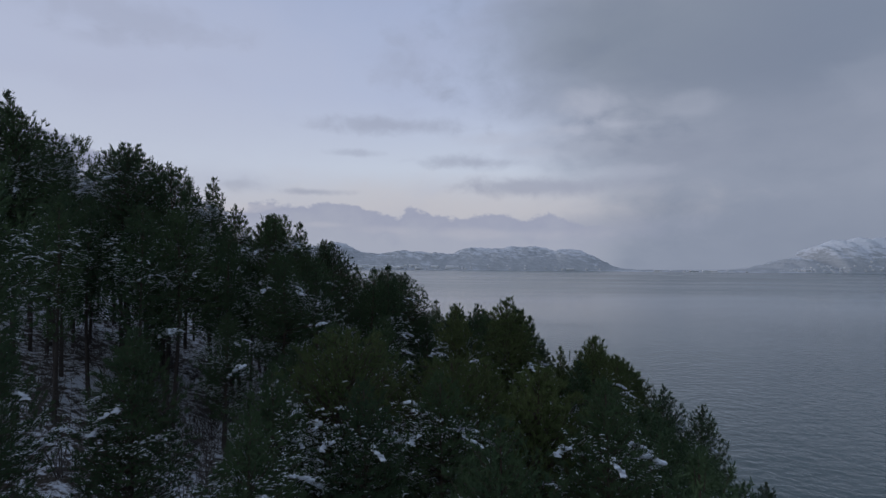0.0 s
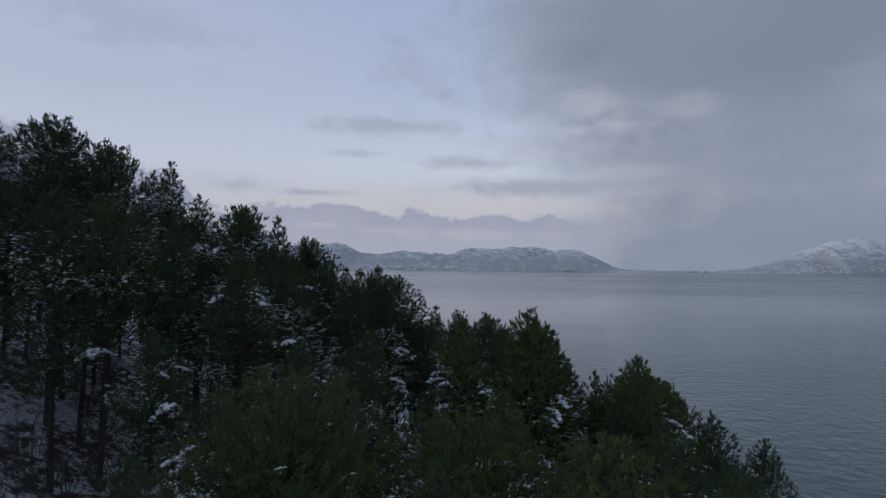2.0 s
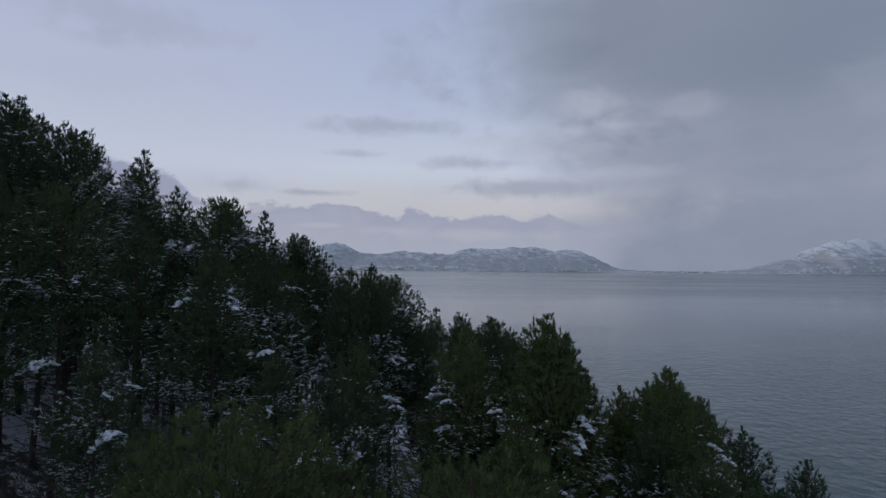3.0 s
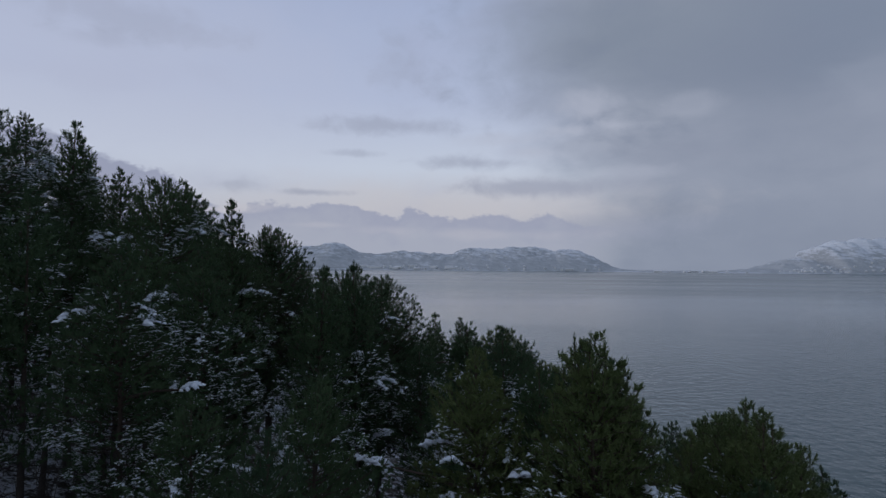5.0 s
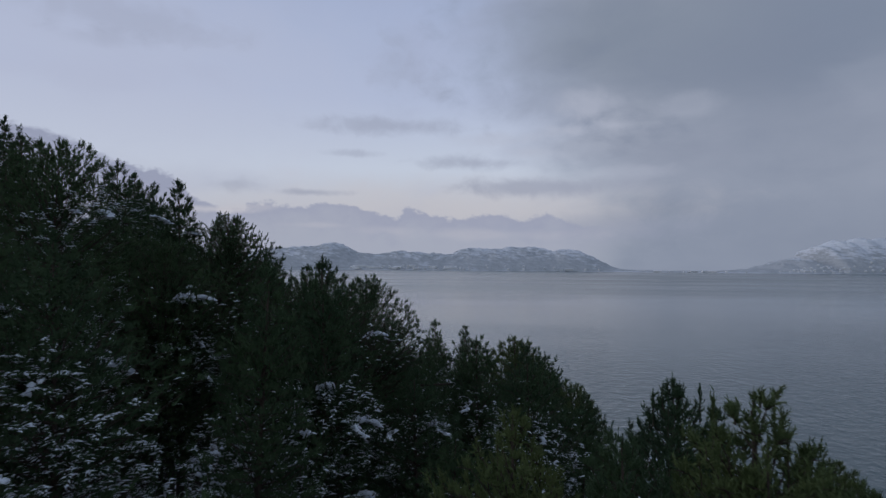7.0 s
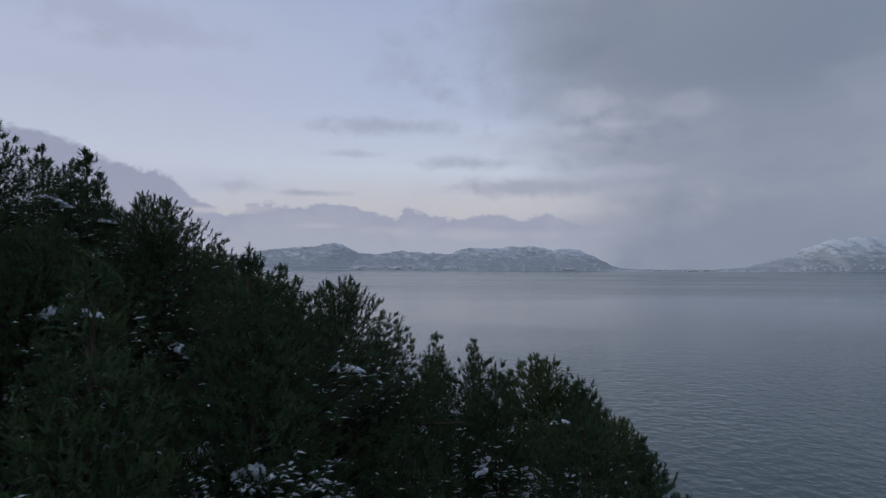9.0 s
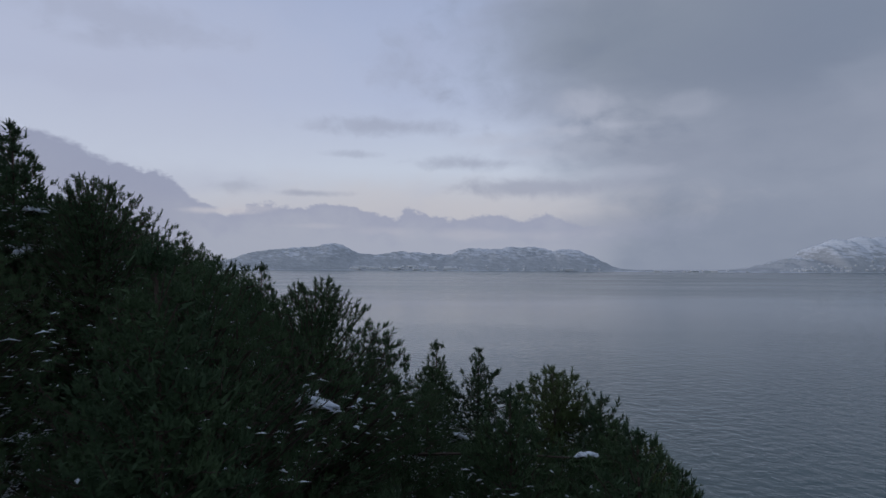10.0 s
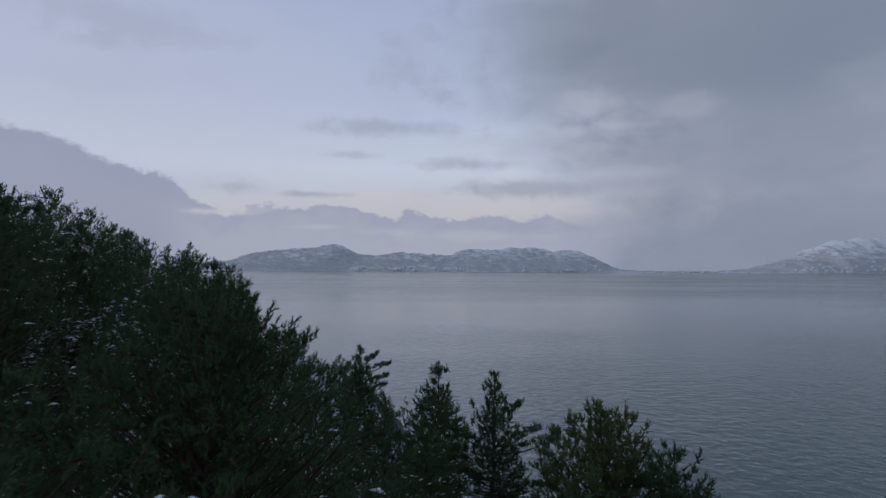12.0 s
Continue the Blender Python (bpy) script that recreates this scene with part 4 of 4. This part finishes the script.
stand("distant", [
    (-42.2, 58.3, 32.6), (-40.3, 51.2, 32.3), (-38.0, 56.9, 32.0), (-37.1, 52.8, 32.0), (-36.4, 55.0, 31.8), (-34.9, 55.7, 30.8),
    (-32.2, 57.0, 29.9), (-29.3, 61.6, 28.2), (-27.5, 71.3, 27.9), (-25.7, 70.3, 27.9), (-21.0, 66.2, 27.4), (-20.5, 68.0, 27.7),
    (-12.9, 74.8, 23.0), (-3.4, 73.2, 17.9), (-1.2, 72.9, 18.1), (-45.4, 94.2, 31.0), (-38.2, 94.9, 30.1),
    (-35.1, 95.9, 27.3), (-33.2, 77.5, 28.9), (-33.2, 88.8, 29.2), (-29.2, 81.3, 29.5), (-26.7, 88.6, 26.4), (-26.2, 90.9, 23.7),
    (-24.3, 81.8, 25.8), (-23.3, 92.8, 25.0), (-20.8, 89.3, 24.1), (-19.0, 85.8, 25.1), (-15.5, 78.7, 24.1), (-13.3, 94.6, 18.7)], planting)
stand("distant", [
    (-11.9, 78.7, 22.0), (4.3, 86.9, 9.8), (-65.7, 124.6, 34.6), (-55.1, 125.0, 31.6), (-32.6, 107.0, 25.6), (-11.9, 102.9, 14.6),
    (-10.2, 109.6, 12.7), (-70.7, 148.5, 35.7), (-59.0, 133.0, 33.5), (-56.0, 144.8, 30.5), (-51.7, 140.4, 29.6), (-46.6, 130.6, 29.4),
    (-15.5, 132.7, 11.4), (-38.6, 152.8, 22.0), (-91.6, 192.5, 35.0), (-86.3, 197.4, 33.8)], planting)
# high on the slope
stand("pine", [(-29.5, 46.0, 34.9), (-31.4, 46.5, 35.2)], planting)
# low olive pines towards the shore
stand("near_olive", [(11.3, 40.0, 19.1), (10.3, 40.3, 19.3), (12.6, 41.0, 18.2), (13.0, 45.6, 18.2)], planting)
stand("pine", [(-9.8, 27.8, 22.6), (-10.5, 38.4, 25.6)], planting)
stand("near_pine", [(4.1, 52.6, 20.3)], planting)
stand("near_broad", [(-10.2, 46.6, 25.6)], planting)
# boughs bent under snow
for k, (x, y, z, size) in enumerate((
        (-14.9, 33.0, 23.9, 1.1), (-14.3, 32.1, 21.4, 1.1), (-8.9, 27.0, 20.4, 0.9), (-5.2, 38.8, 19.3, 0.7), (-9.7, 37.8, 23.8, 0.7), (-9.3, 46.0, 23.6, 1.1),
        (-3.6, 42.2, 21.2, 0.8), (-3.5, 43.2, 19.0, 0.7), (-5.9, 39.7, 19.6, 0.9), (-2.6, 42.5, 18.0, 0.9), (-6.5, 32.8, 21.8, 0.6), (-9.7, 46.9, 23.9, 0.6),
        (-4.9, 43.6, 21.1, 0.9), (-3.0, 47.1, 19.8, 0.6), (3.5, 52.0, 19.6, 0.6), (-1.8, 33.9, 19.6, 0.6), (0.1, 31.8, 20.3, 0.6), (-8.7, 35.2, 23.9, 0.6))):
    loaded_bough(x, y, z, size, 300 + k)
for model in sum(KINDS.values(), []):
    for o in (*model.children_recursive, model):
        bpy.data.objects.remove(o)
